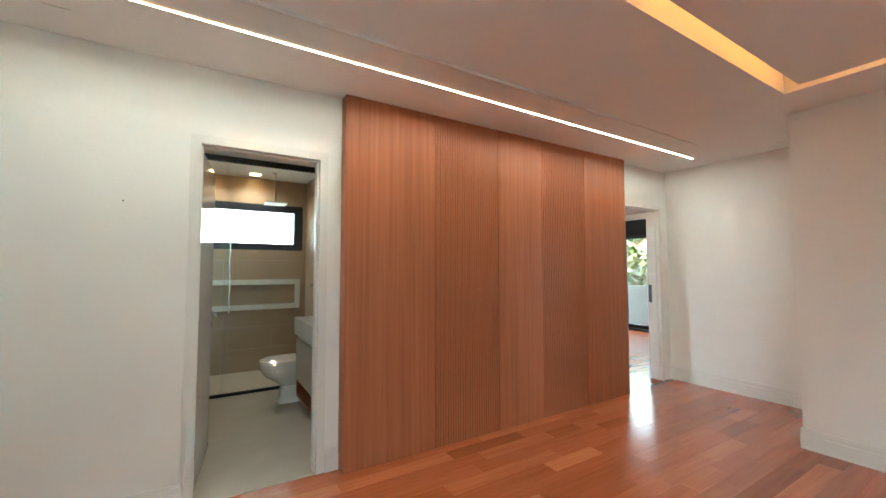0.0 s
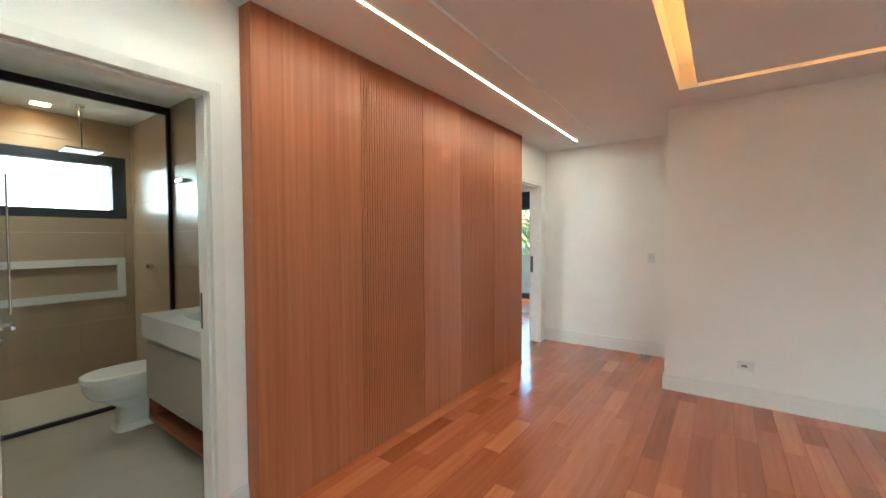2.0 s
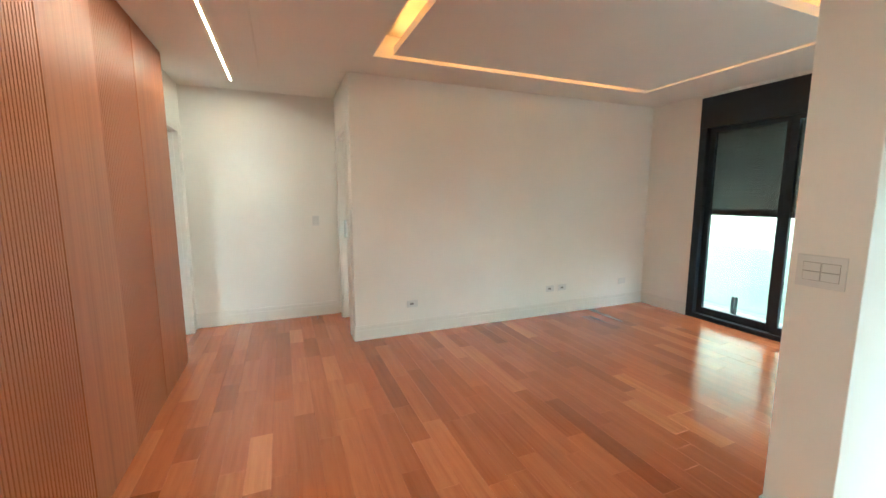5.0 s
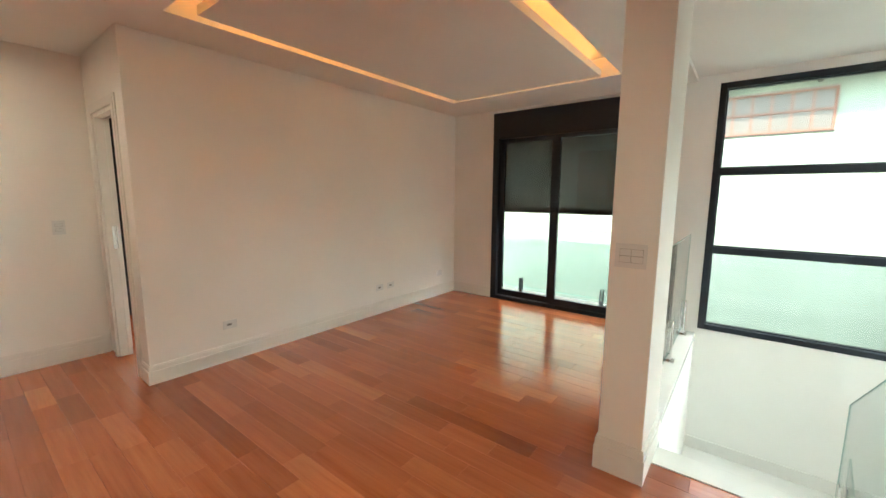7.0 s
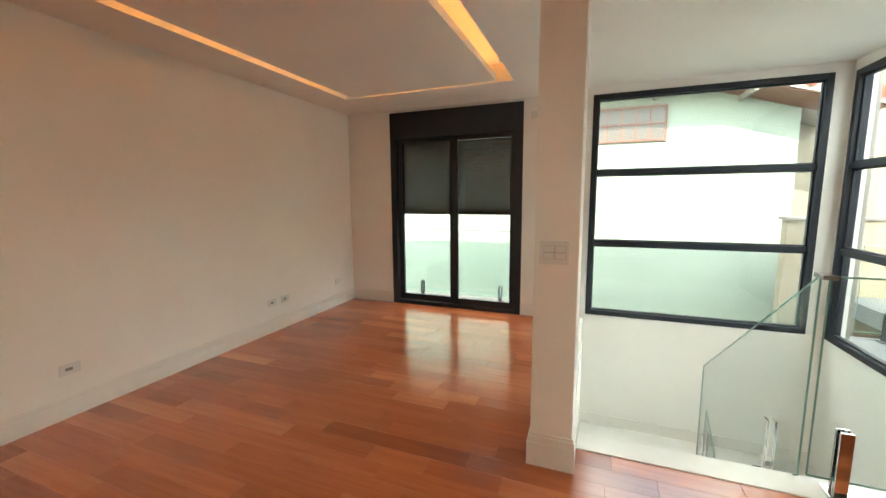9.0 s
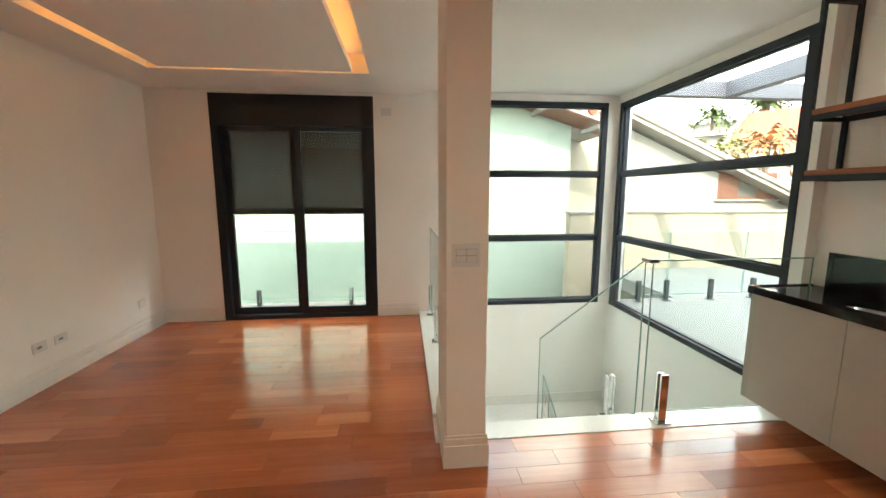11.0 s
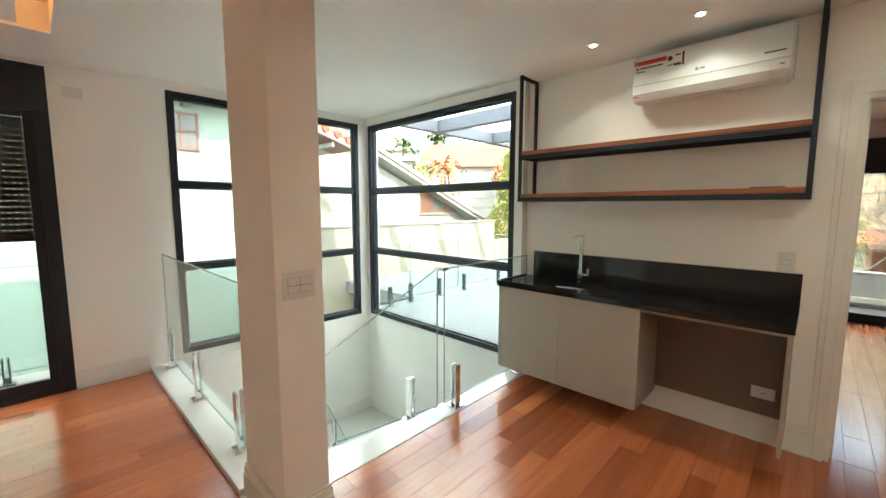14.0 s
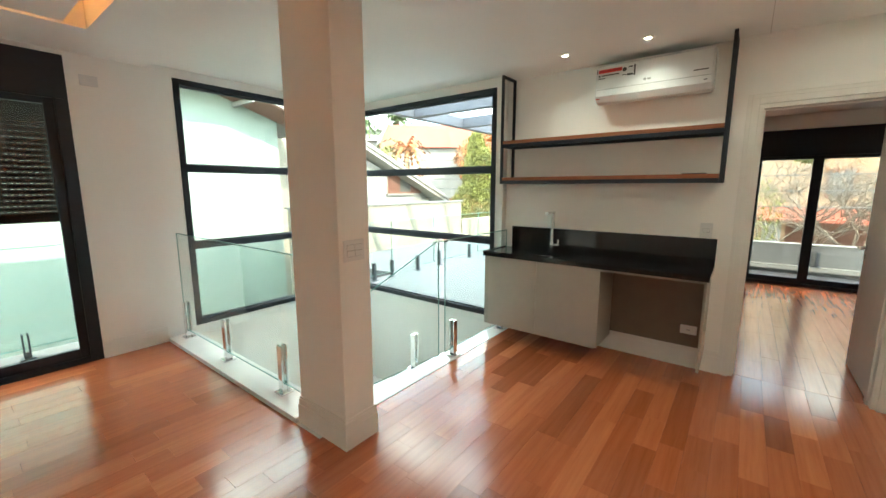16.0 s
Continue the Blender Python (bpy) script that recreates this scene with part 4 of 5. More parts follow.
vb = thing("bathroom_vanity", "wall-hung grey vanity unit with open wooden shelf", "vanity")
block("body", (1.19, 3.25, 0.30, 1.655, 4.225, 0.738), M_CAB, vb, 0.002)
block("drawer_front", (1.172, 3.25, 0.31, 1.1895, 4.228, 0.70), M_CAB, vb, 0.002)
bm = bmesh.new()
box(bm, 1.18, 3.25, 0.145, 1.655, 4.225, 0.165)
box(bm, 1.18, 4.207, 0.165, 1.655, 4.225, 0.2995)
box(bm, 1.635, 3.25, 0.165, 1.655, 4.207, 0.2995)
part("open_shelf", bm, M_SHELFWOOD, vb)
vt = thing("washbasin_top", "thick white stone washbasin top", "washbasin")
for b in ((1.155, 3.2, 1.28, 4.24), (1.28, 3.2, 1.655, 3.50), (1.28, 3.98, 1.655, 4.24), (1.56, 3.5, 1.655, 3.98)):
    block("rim", (b[0], b[1], 0.745, b[2], b[3], 0.902), M_MARBLE, vt)
block("basin_floor", (1.28, 3.5, 0.745, 1.56, 3.98, 0.80), M_MARBLE, vt)

toi = thing("toilet", "white close-coupled ceramic toilet with lid down", "toilet")


def loft(bm, rings):
    vs = [[bm.verts.new(p) for p in r] for r in rings]
    for a, b in zip(vs, vs[1:]):
        for k in range(len(a)):
            bm.faces.new((a[k], a[(k + 1) % len(a)], b[(k + 1) % len(b)], b[k]))
    bm.faces.new(vs[0][::-1])
    bm.faces.new(vs[-1])


def oval(cx, cy, z, rx, ry, n=28, sq=2.6):
    out = []
    for k in range(n):
        t = 2 * math.pi * k / n
        c, s = math.cos(t), math.sin(t)
        out.append((cx + rx * math.copysign(abs(c) ** (2 / sq), c), cy + ry * math.copysign(abs(s) ** (2 / sq), s), z))
    return out


TY = 4.60
bm = bmesh.new()
loft(bm, [oval(1.26, TY, 0.004, 0.20, 0.125, sq=5), oval(1.265, TY, 0.05, 0.185, 0.108, sq=5), oval(1.27, TY, 0.17, 0.17, 0.092, sq=4), oval(1.22, TY, 0.235, 0.215, 0.12, sq=3), oval(1.18, TY, 0.28, 0.245, 0.155), oval(1.165, TY, 0.33, 0.262, 0.172), oval(1.16, TY, 0.385, 0.272, 0.182)])
toi_b = part("bowl", bm, M_CERAMIC, toi)
bm = bmesh.new()
loft(bm, [oval(1.165, TY, 0.387, 0.275, 0.185), oval(1.165, TY, 0.40, 0.280, 0.188), oval(1.165, TY, 0.412, 0.278, 0.186)])
part("seat", bm, M_CERAMIC, toi)
bm = bmesh.new()
loft(bm, [oval(1.165, TY, 0.414, 0.279, 0.187), oval(1.165, TY, 0.435, 0.274, 0.182), oval(1.165, TY, 0.445, 0.25, 0.16)])
part("lid", bm, M_CERAMIC, toi)
bm = bmesh.new()
box(bm, 1.46, TY - 0.18, 0.30, 1.645, TY + 0.18, 0.74)
part("cistern", bevelled(bm, 0.02, 3), M_CERAMIC, toi)

scr = thing("shower_screen", "black-framed clear glass shower screen", "shower screen")
block("top_rail", (-0.58, 5.03, 2.56, 1.648, 5.07, 2.625), M_BLACK, scr, 0.003)
block("bottom_rail", (-0.58, 5.035, 0.0035, 1.648, 5.065, 0.035), M_BLACK, scr, 0.003)
block("wall_profile", (1.615, 5.035, 0.0355, 1.648, 5.065, 2.559), M_BLACK, scr, 0.003)
block("pane", (-0.58, 5.042, 0.036, 0.60, 5.050, 2.559), M_GLASS, scr)
block("pane", (0.56, 5.054, 0.036, 1.614, 5.062, 2.559), M_GLASS, scr)
bm = bmesh.new()
tube(bm, (0.62, 5.02, 0.9), (0.62, 5.02, 1.9), 0.008, None, 10)
part("pull_bar", bm, M_CHROME, scr)
for x in (0.36, 0.93):
    bl = thing("square_downlight", "small square amber downlight in the bathroom ceiling", "downlight", (x, 5.84, 2.64), "bathroom downlights")
    block("rim", (-0.075, -0.075, -0.006, 0.075, 0.075, -0.0005), M_TRIM, bl)
    block("lens", (-0.06, -0.06, -0.009, 0.06, 0.06, -0.0062), M_AMBER, bl)
shw = thing("rain_shower", "square chrome rain shower on a ceiling arm", "shower")
bm = bmesh.new()
tube(bm, (1.15, 5.62, 2.24), (1.15, 5.62, 2.6395), 0.011, None, 12)
tube(bm, (1.15, 5.62, 2.62), (1.15, 5.62, 2.6395), 0.035, None, 18)
part("arm", bm, M_CHROME, shw)
block("plate", (1.02, 5.49, 2.222, 1.28, 5.75, 2.24), M_CHROME, shw, 0.003)
bm = bmesh.new()
for i in range(9):
    for j in range(9):
        x, y = 1.045 + 0.026 * i, 5.515 + 0.026 * j
        box(bm, x - 0.006, y - 0.006, 2.219, x + 0.006, y + 0.006, 2.2215)
part("nozzles", bm, M_PLASTIC, shw)
vlv = thing("shower_valve", "chrome shower valve with cross handles", "valve")
bm = bmesh.new()
for z in (1.16,):
    tube(bm, (1.649, 5.55, z), (1.60, 5.55, z), 0.025, None, 14)
    tube(bm, (1.61, 5.50, z), (1.61, 5.60, z), 0.009, None, 10)
part("handle", bm, M_CHROME, vlv)
tr = thing("towel_hook", "chrome towel hook block on the tiled wall", "hook")
block("block", (1.61, 4.72, 1.93, 1.649, 4.86, 1.96), M_CHROME, tr, 0.003)

# ---- terrace and balcony ----
bm = bmesh.new()
prism(bm, [(-7.6, -5.25, -0.25), (-2.35, -5.25, -0.25), (-2.35, -3.1, -0.25), (-1.19, -3.1, -0.25), (-1.19, 0.15, -0.25), (-7.6, 0.15, -0.25)], (0, 0, 0.22))
tagged(finish("terrace_floor", bm, M_TERRACE), "grey tiled terrace floor", "terrace", kind="structure")
for k, x in enumerate((-1.70, -2.12, -2.80, -3.46, -4.55, -5.6)):
    s = spigot((x, -2.97), 0.30, M_DARKSTEEL, -0.0299, "terrace rail spigots")
    s["label"] = "dark steel glass clamp post on the terrace"
    s.rotation_euler = (0, 0, radians(90))
for a, b in ((-2.11, -1.45), (-3.28, -2.13), (-4.9, -3.30), (-6.4, -4.92)):
    glass_sheet("terrace_glass", "clear glass rail panel on the terrace", [(a, -2.976, 0.06), (b, -2.976, 0.06), (b, -2.976, 0.95), (a, -2.976, 0.95)], (0, 0.010, 0))
perg = thing("pergola", "dark blue-grey steel pergola beams over the terrace", "pergola")
block("beam", (-7.4, -3.08, 2.75, -1.2, -2.93, 2.95), M_PERGOLA, perg, 0.004)
for x in (-2.85, -4.35, -5.9):
    block("cross_beam", (x, -2.928, 2.751, x + 0.14, 0.14, 2.95), M_PERGOLA, perg, 0.004)
block("post", (-7.4, -3.08, -0.03, -7.25, -2.93, 2.749), M_PERGOLA, perg, 0.004)
block("post", (-1.42, -3.12, -0.03, -1.25, -2.95, 2.749), M_WHITEOUT, perg, 0.004)
bd = thing("boundary_wall", "cream rendered boundary wall with a stone coping", "garden wall")
block("body", (-7.5, -5.45, -3.1, -1.66, -5.26, 1.09), M_CREAM, bd)
block("coping", (-7.53, -5.50, 1.09, -1.62, -5.22, 1.13), M_WHITEOUT, bd, 0.004)
block("low_body", (-14.0, -5.45, -3.1, -7.53, -5.26, 0.52), M_CREAM, bd)
# floor takes the darkened tile, shade included in its colour
tagged(block("balcony_floor", (-6.75, 0.3, -0.25, -5.5, 4.6, -0.03), M_SHADETILE), "grey tiled balcony floor", "balcony", kind="structure")
pp = thing("balcony_parapet", "low white balcony parapet with a ledge", "parapet", kind="structure")
# body is coloured grey for the shade on its inner side
block("body", (-6.9, 0.3, -0.6, -6.75, 4.6, 0.50), M_PARAPET_SHADE, pp)
block("coping", (-6.92, 0.3, 0.5005, -6.74, 4.6, 0.52), M_WHITEOUT, pp)
block("ledge", (-6.75, 0.3, 0.05, -6.66, 4.6, 0.13), M_WHITEOUT, pp)
s = spigot((-6.70, 2.95), 0.28, M_DARKSTEEL, 0.131, "balcony rail spigots")
for x in (2.31, 3.535):
    s = spigot((x, -3.28), 0.24, M_DARKSTEEL, -0.055, "balcony rail spigots")
tagged(block("balcony_south", (1.6, -3.5, -0.3, 4.6, S0 - 0.161, -0.06), M_WHITEOUT), "narrow white balcony slab", "balcony", kind="structure")
glass_sheet("balcony_glass", "clear glass balustrade of the narrow balcony", [(1.65, -3.285, 0.05), (4.5, -3.285, 0.05), (4.5, -3.285, 0.98), (1.65, -3.285, 0.98)], (0, 0.010, 0))

# ---- the mint-green neighbour ----
GZ = -3.1
nb = thing("neighbour_house", "mint-green rendered house with a low eave", "house")


def verge(x):
    return min(3.36, 3.36 + 0.31 * (x + 0.8))


bm = bmesh.new()
prism(bm, [(-2.15, -6.5, GZ), (8.85, -6.5, GZ), (8.85, -6.5, 3.36), (-0.8, -6.5, 3.36), (-2.15, -6.5, verge(-2.15))], (0, -9, 0))
part("wall", bm, M_MINT, nb)
bm = bmesh.new()
prism(bm, [(-2.85, -5.6, verge(-2.85) + 0.02), (-0.8, -5.6, 3.38), (9.4, -5.6, 3.38), (9.4, -5.6, 3.50), (-0.8, -5.6, 3.50), (-2.85, -5.6, verge(-2.85) + 0.14)], (0, -10.4, 0))
part("roof", bm, M_ROOFLIGHT, nb)
for k in range(44):
    x = -2.7 + 0.27 * k
    bm = bmesh.new()
    tube(bm, (x, -5.52, verge(x) + 0.15), (x, -6.6, verge(x) + 0.30), 0.085, 0.07, 8)
    part("eave_tile", bm, M_ROOFRED, nb)
for x in (-2.4, -1.25, 0.1, 1.6, 3.35, 5.0):
    bm = bmesh.new()
    box(bm, x - 0.03, -6.499, verge(x) - 0.095, x + 0.03, -5.70, verge(x) - 0.005)
    part("rafter", bm, M_WHITEOUT, nb)
bm = bmesh.new()
prism(bm, [(-2.85, -5.65, verge(-2.85)), (-0.8, -5.65, 3.36), (9.3, -5.65, 3.36), (9.3, -5.65, 3.378), (-0.8, -5.65, 3.378), (-2.85, -5.65, verge(-2.85) + 0.018)], (0, -0.84, 0))
part("soffit", bm, M_BROWN, nb)
wn1 = block("window", (-0.14, -6.52, 2.50, 1.50, -6.47, 3.20), M_WHITEOUT, nb)
for i in range(6):
    for j in range(2):
        x0, z0 = -0.09 + 0.255 * i, 2.545 + 0.31 * j
        block("pane", (x0, -6.468, z0, x0 + 0.225, -6.462, z0 + 0.28), M_DARKPANE, wn1)
bm = bmesh.new()
for i in range(7):
    x0 = -0.12 + 0.255 * i
    box(bm, x0, -6.469, 2.52, x0 + 0.03, -6.445, 3.17)
for j in range(3):
    box(bm, -0.12, -6.4695, 2.515 + 0.31 * j, 1.44, -6.4455, 2.545 + 0.31 * j)
part("frame", bm, M_BROWN, wn1)
block("side_wing", (-3.9, -9.5, GZ, -2.151, -7.6, 3.6), M_CREAM, nb)

# ---- the white gabled neighbour ----
nb2 = thing("neighbour_house", "white rendered house with a pale tiled gable roof", "house")
bm = bmesh.new()
prism(bm, [(-10.3, -8.9, GZ), (-3.2, -8.9, GZ), (-3.2, -8.9, 3.2), (-4.0, -8.9, 3.7), (-10.3, -8.9, 1.03)], (0, -7, 0))
part("wall", bm, M_WHITEOUT, nb2)
bm = bmesh.new()
prism(bm, [(-3.9, -8.35, 3.82), (-10.9, -8.35, 0.88), (-10.9, -8.35, 1.06), (-3.9, -8.35, 4.0)], (0, -8, 0))
part("roof", bm, M_ROOFLIGHT, nb2)
for k in range(22):
    x = -4.1 - 0.31 * k
    z = 4.0 + 0.42 * (x + 3.9)
    bm = bmesh.new()
    tube(bm, (x, -8.33, z), (x - 0.30, -8.33, z - 0.126), 0.07, 0.085, 8)
    part("verge_tile", bm, M_ROOFLIGHT, nb2)
lv = block("window", (-9.75, -8.91, 1.30, -7.85, -8.88, 2.08), M_BROWN, nb2)
for k in range(9):
    for a, b in ((-9.70, -9.15), (-8.45, -7.9)):
        block("louvre", (a, -8.88, 1.34 + 0.08 * k, b, -8.84, 1.385 + 0.08 * k), M_BROWN, lv)
block("pane", (-9.1, -8.879, 1.36, -8.5, -8.872, 2.04), M_DARKPANE, lv)
block("sill", (-9.85, -8.9, 1.24, -7.75, -8.80, 1.299), M_WHITEOUT, nb2)


# ---- distance ----
def far_house(x, y, w, d, h, roof_h, m_wall, m_roof, turn, label):
    o = thing("distant_house", label, "house")
    bm = bmesh.new()
    box(bm, -w / 2, -d / 2, GZ, w / 2, d / 2, h)
    part("wall", bm, m_wall, o)
    bm = bmesh.new()
    prism(bm, [(-w / 2 - 0.4, -d / 2 - 0.4, h), (w / 2 + 0.4, -d / 2 - 0.4, h), (0, -d / 2 - 0.4, h + roof_h)], (0, d + 0.8, 0))
    part("roof", bm, m_roof, o)
    bm = bmesh.new()
    for sg in (-1, 1):
        p, q = Vector((sg * (w / 2 + 0.42), -d / 2 - 0.42, h)), Vector((0, -d / 2 - 0.42, h + roof_h))
        prism(bm, [p, p + Vector((0, 0, 0.25)), q + Vector((0, 0, 0.25)), q], (0, -0.1, 0))
    part("bargeboard", bm, M_WHITEOUT, o)
    for k in (-1, 1):
        wd = block("window", (k * w / 4 - 0.5, -d / 2 - 0.03, h - 1.5, k * w / 4 + 0.5, -d / 2 - 0.005, h - 0.5), M_DARKPANE, o)
    o.matrix_basis = pose(x, y, 0, 0, 0, turn)
    return o


far_house(-22.5, -17.5, 9, 8, 4.2, 2.2, M_WHITEOUT, M_ROOFRED, 38, "white house with a red tiled roof")
far_house(-27.0, -15.0, 8, 8, 4.3, 2.2, M_WHITEOUT, M_ROOFRED, 38, "white house with a red tiled roof")
far_house(-20.5, -25.0, 6, 6, 5.2, 0.9, M_WHITEOUT, M_ROOFLIGHT, 40, "pale house with a low gable far off")
far_house(-31.0, -31.0, 16, 8, 7.0, 0.5, M_WHITEOUT, M_ROOFRED, 40, "long pale apartment house far off")
st = thing("street_house", "peach rendered street house with a red tiled awning", "house")
block("wall", (-28.0, -8.0, 0.5, -20.0, 14.0, 7.5), M_PEACH, st)
block("lower_wall", (-28.0, -8.0, GZ, -20.0, 3.35, 0.495), M_PEACH, st)
block("garage_back", (-28.0, 3.355, GZ, -23.5, 14.0, 0.495), M_BROWN, st)
block("pillar", (-20.4, 2.55, GZ, -19.9, 3.2, 0.1), M_WHITEOUT, st)
block("pillar", (-20.0, 6.2, GZ, -19.9, 6.28, 0.4), M_WHITEOUT, st)
bm = bmesh.new()
prism(bm, [(-20.0, 2.3, 0.68), (-18.9, 2.3, 0.22), (-18.9, 2.3, 0.13), (-20.0, 2.3, 0.57)], (0, 9.5, 0))
part("awning", bm, M_ROOFRED, st)
bm = bmesh.new()
prism(bm, [(-20.0, 4.6, 4.55), (-18.9, 4.6, 3.95), (-18.9, 4.6, 3.82), (-20.0, 4.6, 4.4)], (0, 9.5, 0))
part("upper_eave", bm, M_ROOFRED, st)
for y0 in (1.2, 4.4, 6.8):
    sw = block("window", (-20.03, y0, 1.1, -19.98, y0 + 0.9, 2.3), M_BROWN, st)
    block("pane", (-19.978, y0 + 0.08, 1.18, -19.97, y0 + 0.82, 2.22), M_DARKPANE, sw)
far_house(24.0, 14.0, 12, 8, 2.0, 1.6, M_WHITEOUT, M_ROOFRED, 90, "white house beyond the bedroom window")


def crown(bm, c, r, n, leaf, seed, flat=1.0):
    rnd = random.Random(seed)
    for _ in range(n):
        v = Vector((rnd.gauss(0, 1), rnd.gauss(0, 1), rnd.gauss(0, 1))).normalized()
        p = Vector(c) + Vector((v.x * r[0], v.y * r[1], v.z * r[2])) * rnd.uniform(0.45, 1.0) ** 0.5
        q = Euler((rnd.uniform(0, 6), rnd.uniform(0, 6), rnd.uniform(0, 6))).to_matrix()
        s = leaf * rnd.uniform(0.6, 1.4)
        vs = [bm.verts.new(p + q @ Vector(k)) for k in ((-s, 0, 0), (0, -s * 0.45, s * 0.15), (s, 0, 0), (0, s * 0.45, s * 0.15))]
        bm.faces.new(vs)


def limb(bm, p, d, length, r, depth, rnd, thin=0.6):
    q = p + d * length
    tube(bm, p, q, r, r * 0.65, 6 if depth > 1 else 4)
    if depth:
        for _ in range(3):
            nd = (d + Vector((rnd.uniform(-0.8, 0.8), rnd.uniform(-0.8, 0.8), rnd.uniform(-0.35, 0.5)))).normalized()
            limb(bm, q, nd, length * rnd.uniform(0.6, 0.85), r * thin, depth - 1, rnd, thin)


def tree(x, y, base, trunk_h, r, blobs, m_leaf, leaf, n, seed, label, depth=3, thin=0.6):
    o = thing("tree", label, "tree", (x, y, base))
    rnd = random.Random(seed)
    bm = bmesh.new()
    tube(bm, (0, 0, 0), (0, 0, trunk_h), r, r * 0.7, 8)
    for _ in range(4):
        limb(bm, Vector((0, 0, trunk_h * rnd.uniform(0.7, 1.0))), Vector((rnd.uniform(-0.8, 0.8), rnd.uniform(-0.8, 0.8), 0.8)).normalized(), trunk_h * 0.4, r * 0.5, depth, rnd, thin)
    part("trunk", bm, M_BARK, o)
    bm = bmesh.new()
    for k, (c, rr) in enumerate(blobs):
        crown(bm, c, rr, n, leaf, seed * 31 + k)
    part("crown", bm, m_leaf, o)
    return o


tree(-10.4, -6.6, GZ, 2.2, 0.14, [((0, 0, 2.4), (0.9, 0.9, 1.0)), ((0.1, 0, 3.8), (0.95, 0.95, 1.2)), ((-0.1, 0.1, 5.2), (0.7, 0.7, 1.1)), ((0, 0, 6.1), (0.35, 0.35, 0.7))], M_LEAF_Y, 0.05, 6000, 3, "yellow-green conifer-like garden tree", 1)
tree(-12.0, -4.4, GZ, 2.2, 0.14, [((0, 0, 2.6), (1.3, 1.3, 1.3)), ((0.4, 0.3, 4.6), (1.2, 1.2, 1.6))], M_LEAF_Y, 0.06, 5000, 5, "yellow-green leafy garden tree", 2)
tree(-19.0, -11.0, GZ, 4.0, 0.2, [((0, 0, 6.5), (2.4, 2.4, 1.6)), ((2, 1, 5.6), (1.8, 1.8, 1.2))], M_LEAF_O, 0.12, 3000, 7, "orange-leaved tree beyond the roofs", 2)
tree(-13.0, -8.8, GZ, 2.4, 0.12, [((0, 0, 3.6), (1.1, 1.1, 0.8))], M_LEAF_O, 0.08, 2000, 9, "orange-tinged shrub tree beyond the wall", 2)
tree(-13.0, 2.3, GZ, 2.9, 0.07, [((-0.2, -0.1, 3.8), (0.65, 0.65, 1.1)), ((0.2, 0.9, 5.6), (0.5, 0.5, 0.3))], M_LEAF_Y, 0.045, 1100, 11, "mostly bare street tree with yellow-green leaves", 5, 0.72)
tree(-14.0, 3.4, GZ, 2.6, 0.06, [((0.2, 0.6, 5.3), (0.6, 0.6, 0.25))], M_LEAF_O, 0.05, 120, 12, "bare street tree with a few orange leaves", 5, 0.72)
tree(-13.4, 4.9, GZ, 2.4, 0.06, [((0, 0, 4.9), (0.7, 0.5, 0.3))], M_LEAF_O, 0.05, 120, 17, "bare street tree with a few orange leaves", 5, 0.72)
tree(16.0, 8.4, GZ, 3.0, 0.2, [((0, 0, 5.0), (2.6, 2.6, 2.2)), ((1, -2, 4.2), (2.2, 2.2, 1.8))], M_LEAF, 0.16, 1700, 15, "green leafy garden tree by the bedroom", 2)


def palm(x, y, top, r, seed, m, label):
    o = thing("palm_tree", label, "palm", (x, y, GZ))
    rnd = random.Random(seed)
    hgt = top - GZ
    bm = bmesh.new()
    tube(bm, (0, 0, 0), (0.1, 0, hgt), 0.16, 0.11, 8)
    part("trunk", bm, M_BARK, o)
    bm = bmesh.new()
    for k in range(40):
        az = rnd.uniform(0, 2 * math.pi)
        up = rnd.uniform(-0.1, 1.2)
        d = Vector((math.cos(az), math.sin(az), 0))
        prev = Vector((0.1, 0, hgt))
        for j in range(7):
            u = (j + 1) / 7
            cur = Vector((0.1, 0, hgt)) + d * r * u + Vector((0, 0, r * (up * u - 0.95 * u * u)))
            side = d.cross(Vector((0, 0, 1)))
            wdt = r * 0.15 * (1 - u * 0.75)
            for sg in (-1, 1):
                a = bm.verts.new(prev)
                b = bm.verts.new(cur)
                c = bm.verts.new((prev + cur) / 2 + side * wdt * sg + d * wdt * 0.5 - Vector((0, 0, wdt * 0.55)))
                bm.faces.new((a, b, c))
            prev = cur
    part("crown", bm, m, o)
    return o


palm(-20.0, -24.0, 6.8, 2.0, 21, M_LEAF, "green palm tree on the skyline")
palm(-22.6, -22.4, 7.3, 2.4, 22, M_LEAF, "green palm tree on the skyline")
palm(-13.5, -13.0, 3.6, 1.7, 23, M_LEAF_O, "orange-brown palm crown above the roofs")
palm(-12.0, -14.0, 3.2, 1.6, 24, M_LEAF_Y, "yellowish palm crown above the roofs")
palm(12.5, 7.4, 1.8, 1.7, 25, M_LEAF_Y, "yellow-green palm outside the bedroom")
tagged(block("balcony_east", (8.76, 3.6, -0.25, 10.0, 7.2, -0.03), M_TERRACE), "grey tiled balcony floor", "balcony", kind="structure")
# added block whitens the lower window view in place of haze
tagged(block("balcony_east_haze_block", (9.9, 3.6, -0.25, 10.0, 7.2, 0.95), M_WHITEOUT), "white block added for the pale haze outside the bedroom", "parapet", kind="structure")
tagged(block("ground", (-400, -400, GZ - 0.5, 400, 400, GZ), M_GROUND), "dry earth and grass ground around the houses", "ground", kind="structure")
cab = thing("overhead_cables", "thin dark overhead cables across the street", "cables")
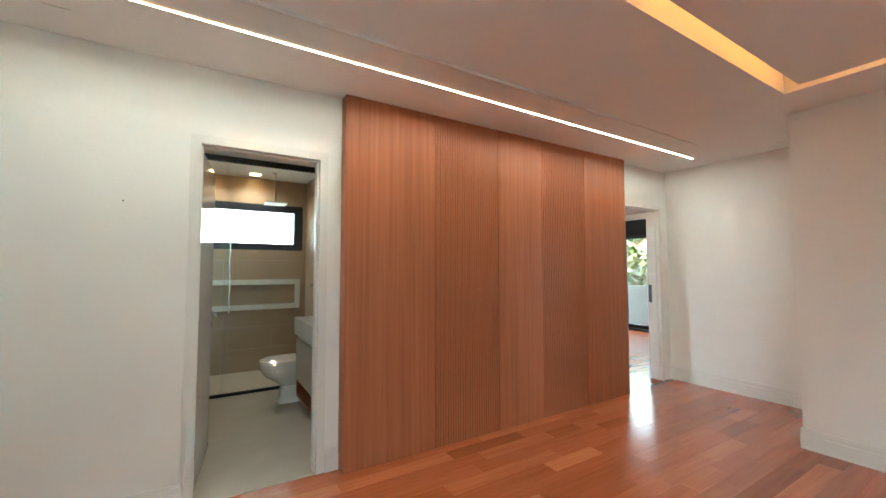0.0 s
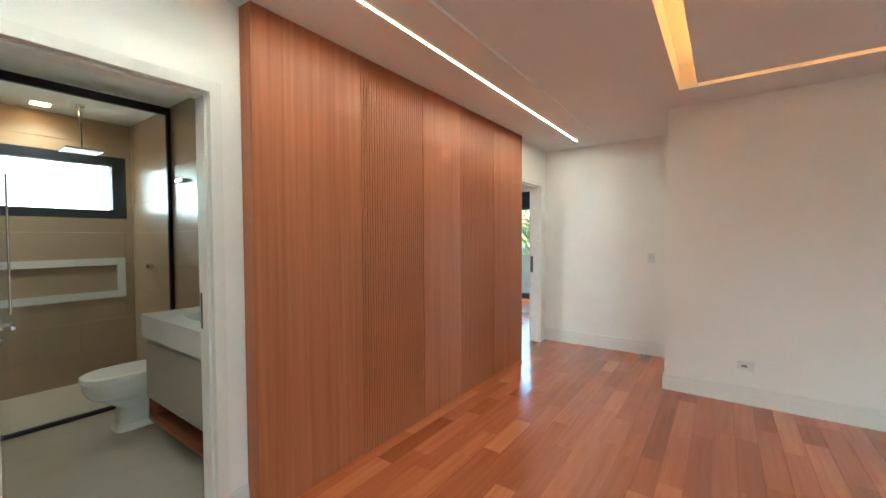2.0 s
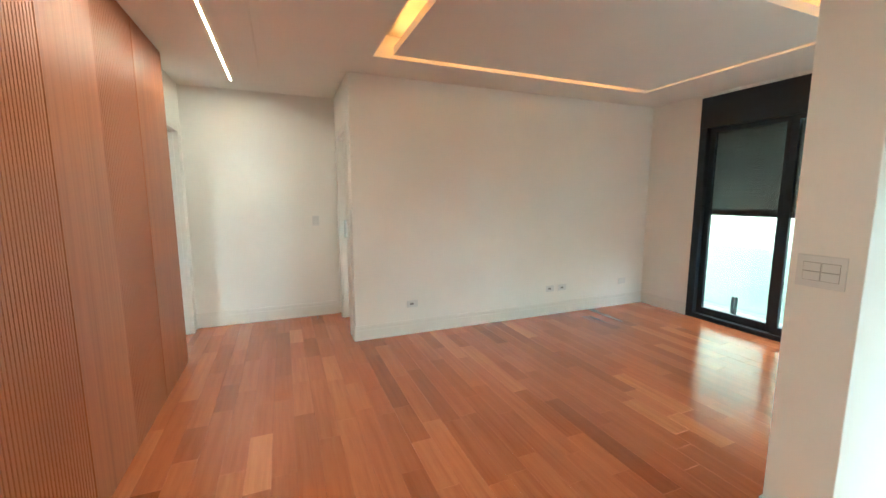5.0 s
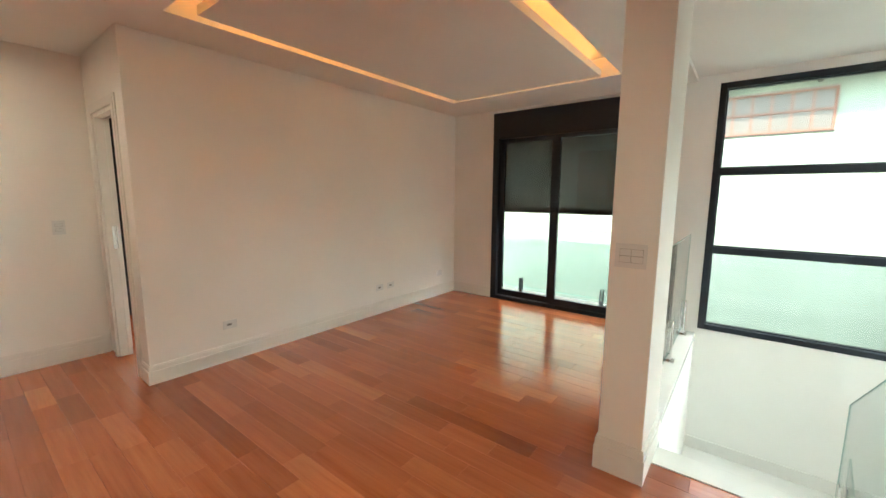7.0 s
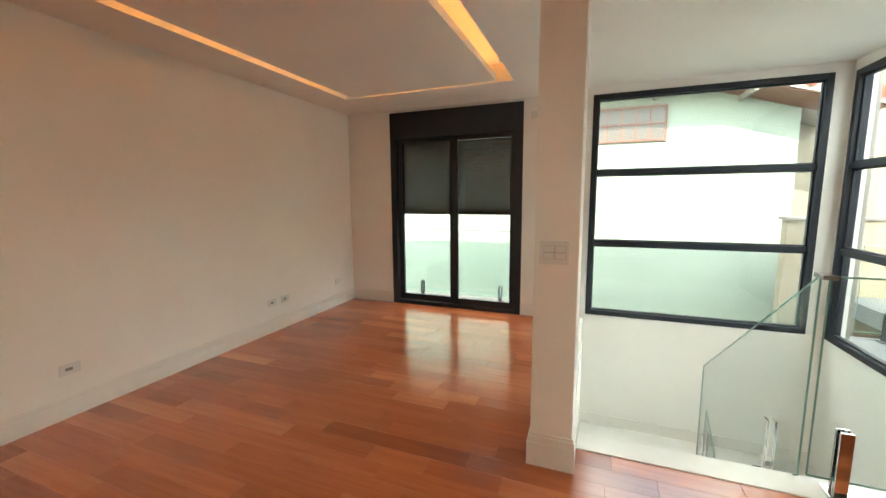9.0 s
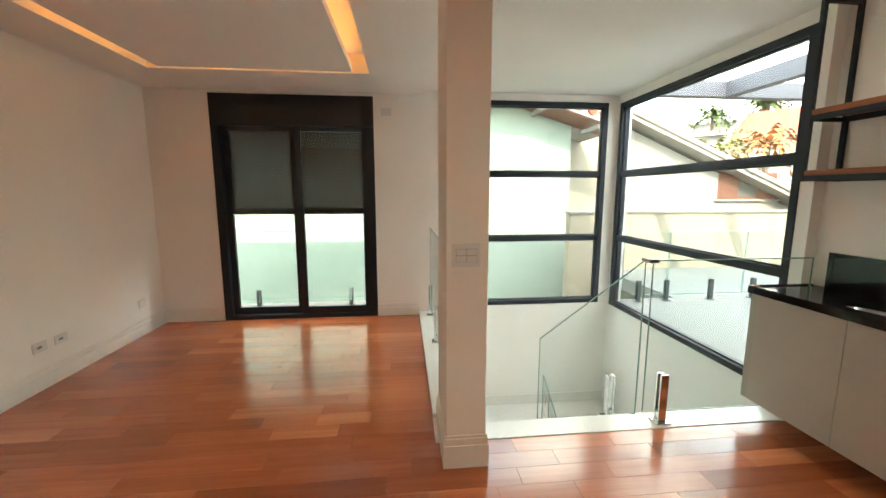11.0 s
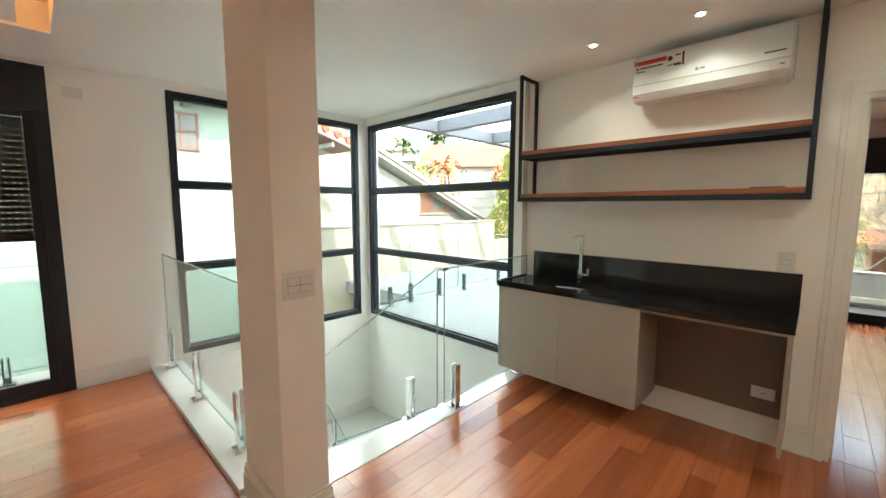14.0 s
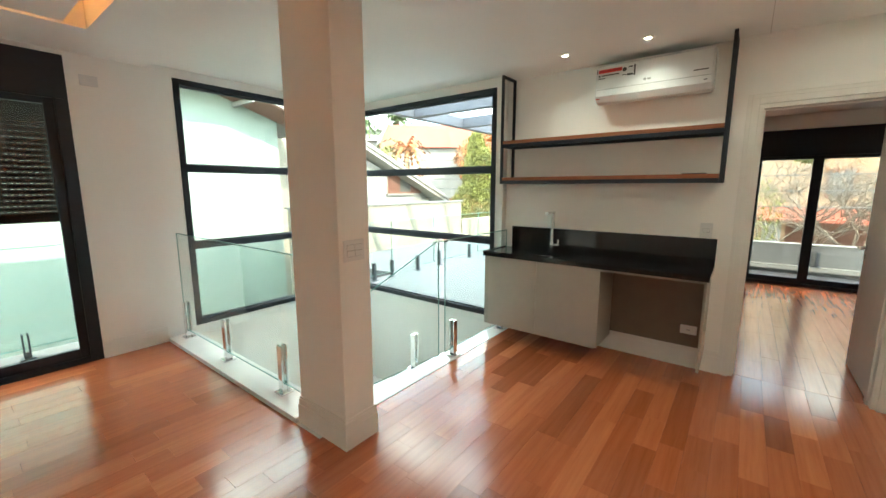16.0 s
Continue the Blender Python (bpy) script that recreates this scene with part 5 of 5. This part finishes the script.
for k in range(5):
    bm = bmesh.new()
    z = 1.3 + 0.38 * k
    for j in range(12):
        y0, y1 = -14 + 2.4 * j, -14 + 2.4 * (j + 1)
        sag = lambda y: z - 0.25 * (1 - ((y + 0.5) / 15) ** 2)
        tube(bm, (-10.0 - 0.1 * k, y0, sag(y0)), (-10.0 - 0.1 * k, y1, sag(y1)), 0.012, None, 5)
    part("cable", bm, M_INK, cab)

# ---- floor planks ----
rp = random.Random(42)
PW = 0.127
plank_mesh = {}


def plank(x0, x1, y0, w):
    key = (round(x1 - x0, 3), round(w, 3))
    if key not in plank_mesh:
        bm = bmesh.new()
        g = 0.0003
        a = box(bm, g, g, -0.0125, key[0] - g, w - g, 0.0)
        top = [e for e in bm.edges if all(v.co.z > -0.001 for v in e.verts)]
        bmesh.ops.bevel(bm, geom=top, offset=0.0007, segments=1, affect="EDGES")
        me = bpy.data.meshes.new("plank")
        bm.to_mesh(me)
        bm.free()
        me.materials.append(M_PLANK)
        plank_mesh[key] = me
    o = new("plank", plank_mesh[key])
    o.parent = floor
    o.location = (x0, y0, 0.0)
    o.rotation_euler = (rp.uniform(-0.0025, 0.0025), rp.uniform(-0.0005, 0.0005), 0)


def plank_row(y0, w, xa, xb):
    x = xa
    first = True
    while x < xb - 0.01:
        ln = rp.choice((0.35, 0.41, 0.5, 0.6, 0.7, 0.82, 0.95))
        if first:
            ln = rp.choice((0.3, 0.41, 0.5, 0.6, 0.75))
            first = False
        x1 = x + ln
        if xb - x1 < 0.25:
            x1 = xb
        plank(round(x, 3), round(x1, 3), y0, w)
        x = x1


y = -0.07
while y < N0 - 0.005:
    w = min(PW, N0 - y)
    plank_row(y, w, -1.19, 5.47 if y > 1.22 else 4.40)
    y += PW
y = -0.07
while y > S0 + 0.005:
    w = min(PW, y - S0)
    plank_row(y - w, w, 1.40, 4.40)
    y -= w

# joined planks of the west bedroom
bm_v, bm_f = [], []
y = 0.32
while y < 4.3:
    x = -5.34 + rp.uniform(-0.8, 0)
    while x < -1.191:
        x1 = min(x + rp.choice((0.6, 0.75, 0.9, 1.2)), -1.191)
        xs = max(x, -5.34)
        if x1 - xs > 0.02:
            k = len(bm_v)
            for px, py, pz in ((xs + 0.001, y + 0.001, 0), (x1 - 0.001, y + 0.001, 0), (x1 - 0.001, y + PW - 0.001, 0), (xs + 0.001, y + PW - 0.001, 0)):
                bm_v.append((px, py, -0.0125))
            for px, py in ((xs + 0.001, y + 0.001), (x1 - 0.001, y + 0.001), (x1 - 0.001, y + PW - 0.001), (xs + 0.001, y + PW - 0.001)):
                bm_v.append((px, py, 0.0))
            bm_f += [(k + 4, k + 5, k + 6, k + 7), (k, k + 1, k + 5, k + 4), (k + 1, k + 2, k + 6, k + 5), (k + 2, k + 3, k + 7, k + 6), (k + 3, k, k + 4, k + 7)]
        x = x1
    y += PW
me = bpy.data.meshes.new("planks")
me.from_pydata(bm_v, [], bm_f)
me.materials.append(M_PLANK_W)
tagged(new("bedroom_planks", me), "glossy hardwood planks of the bedroom floor", "floor planks", kind="stuff")
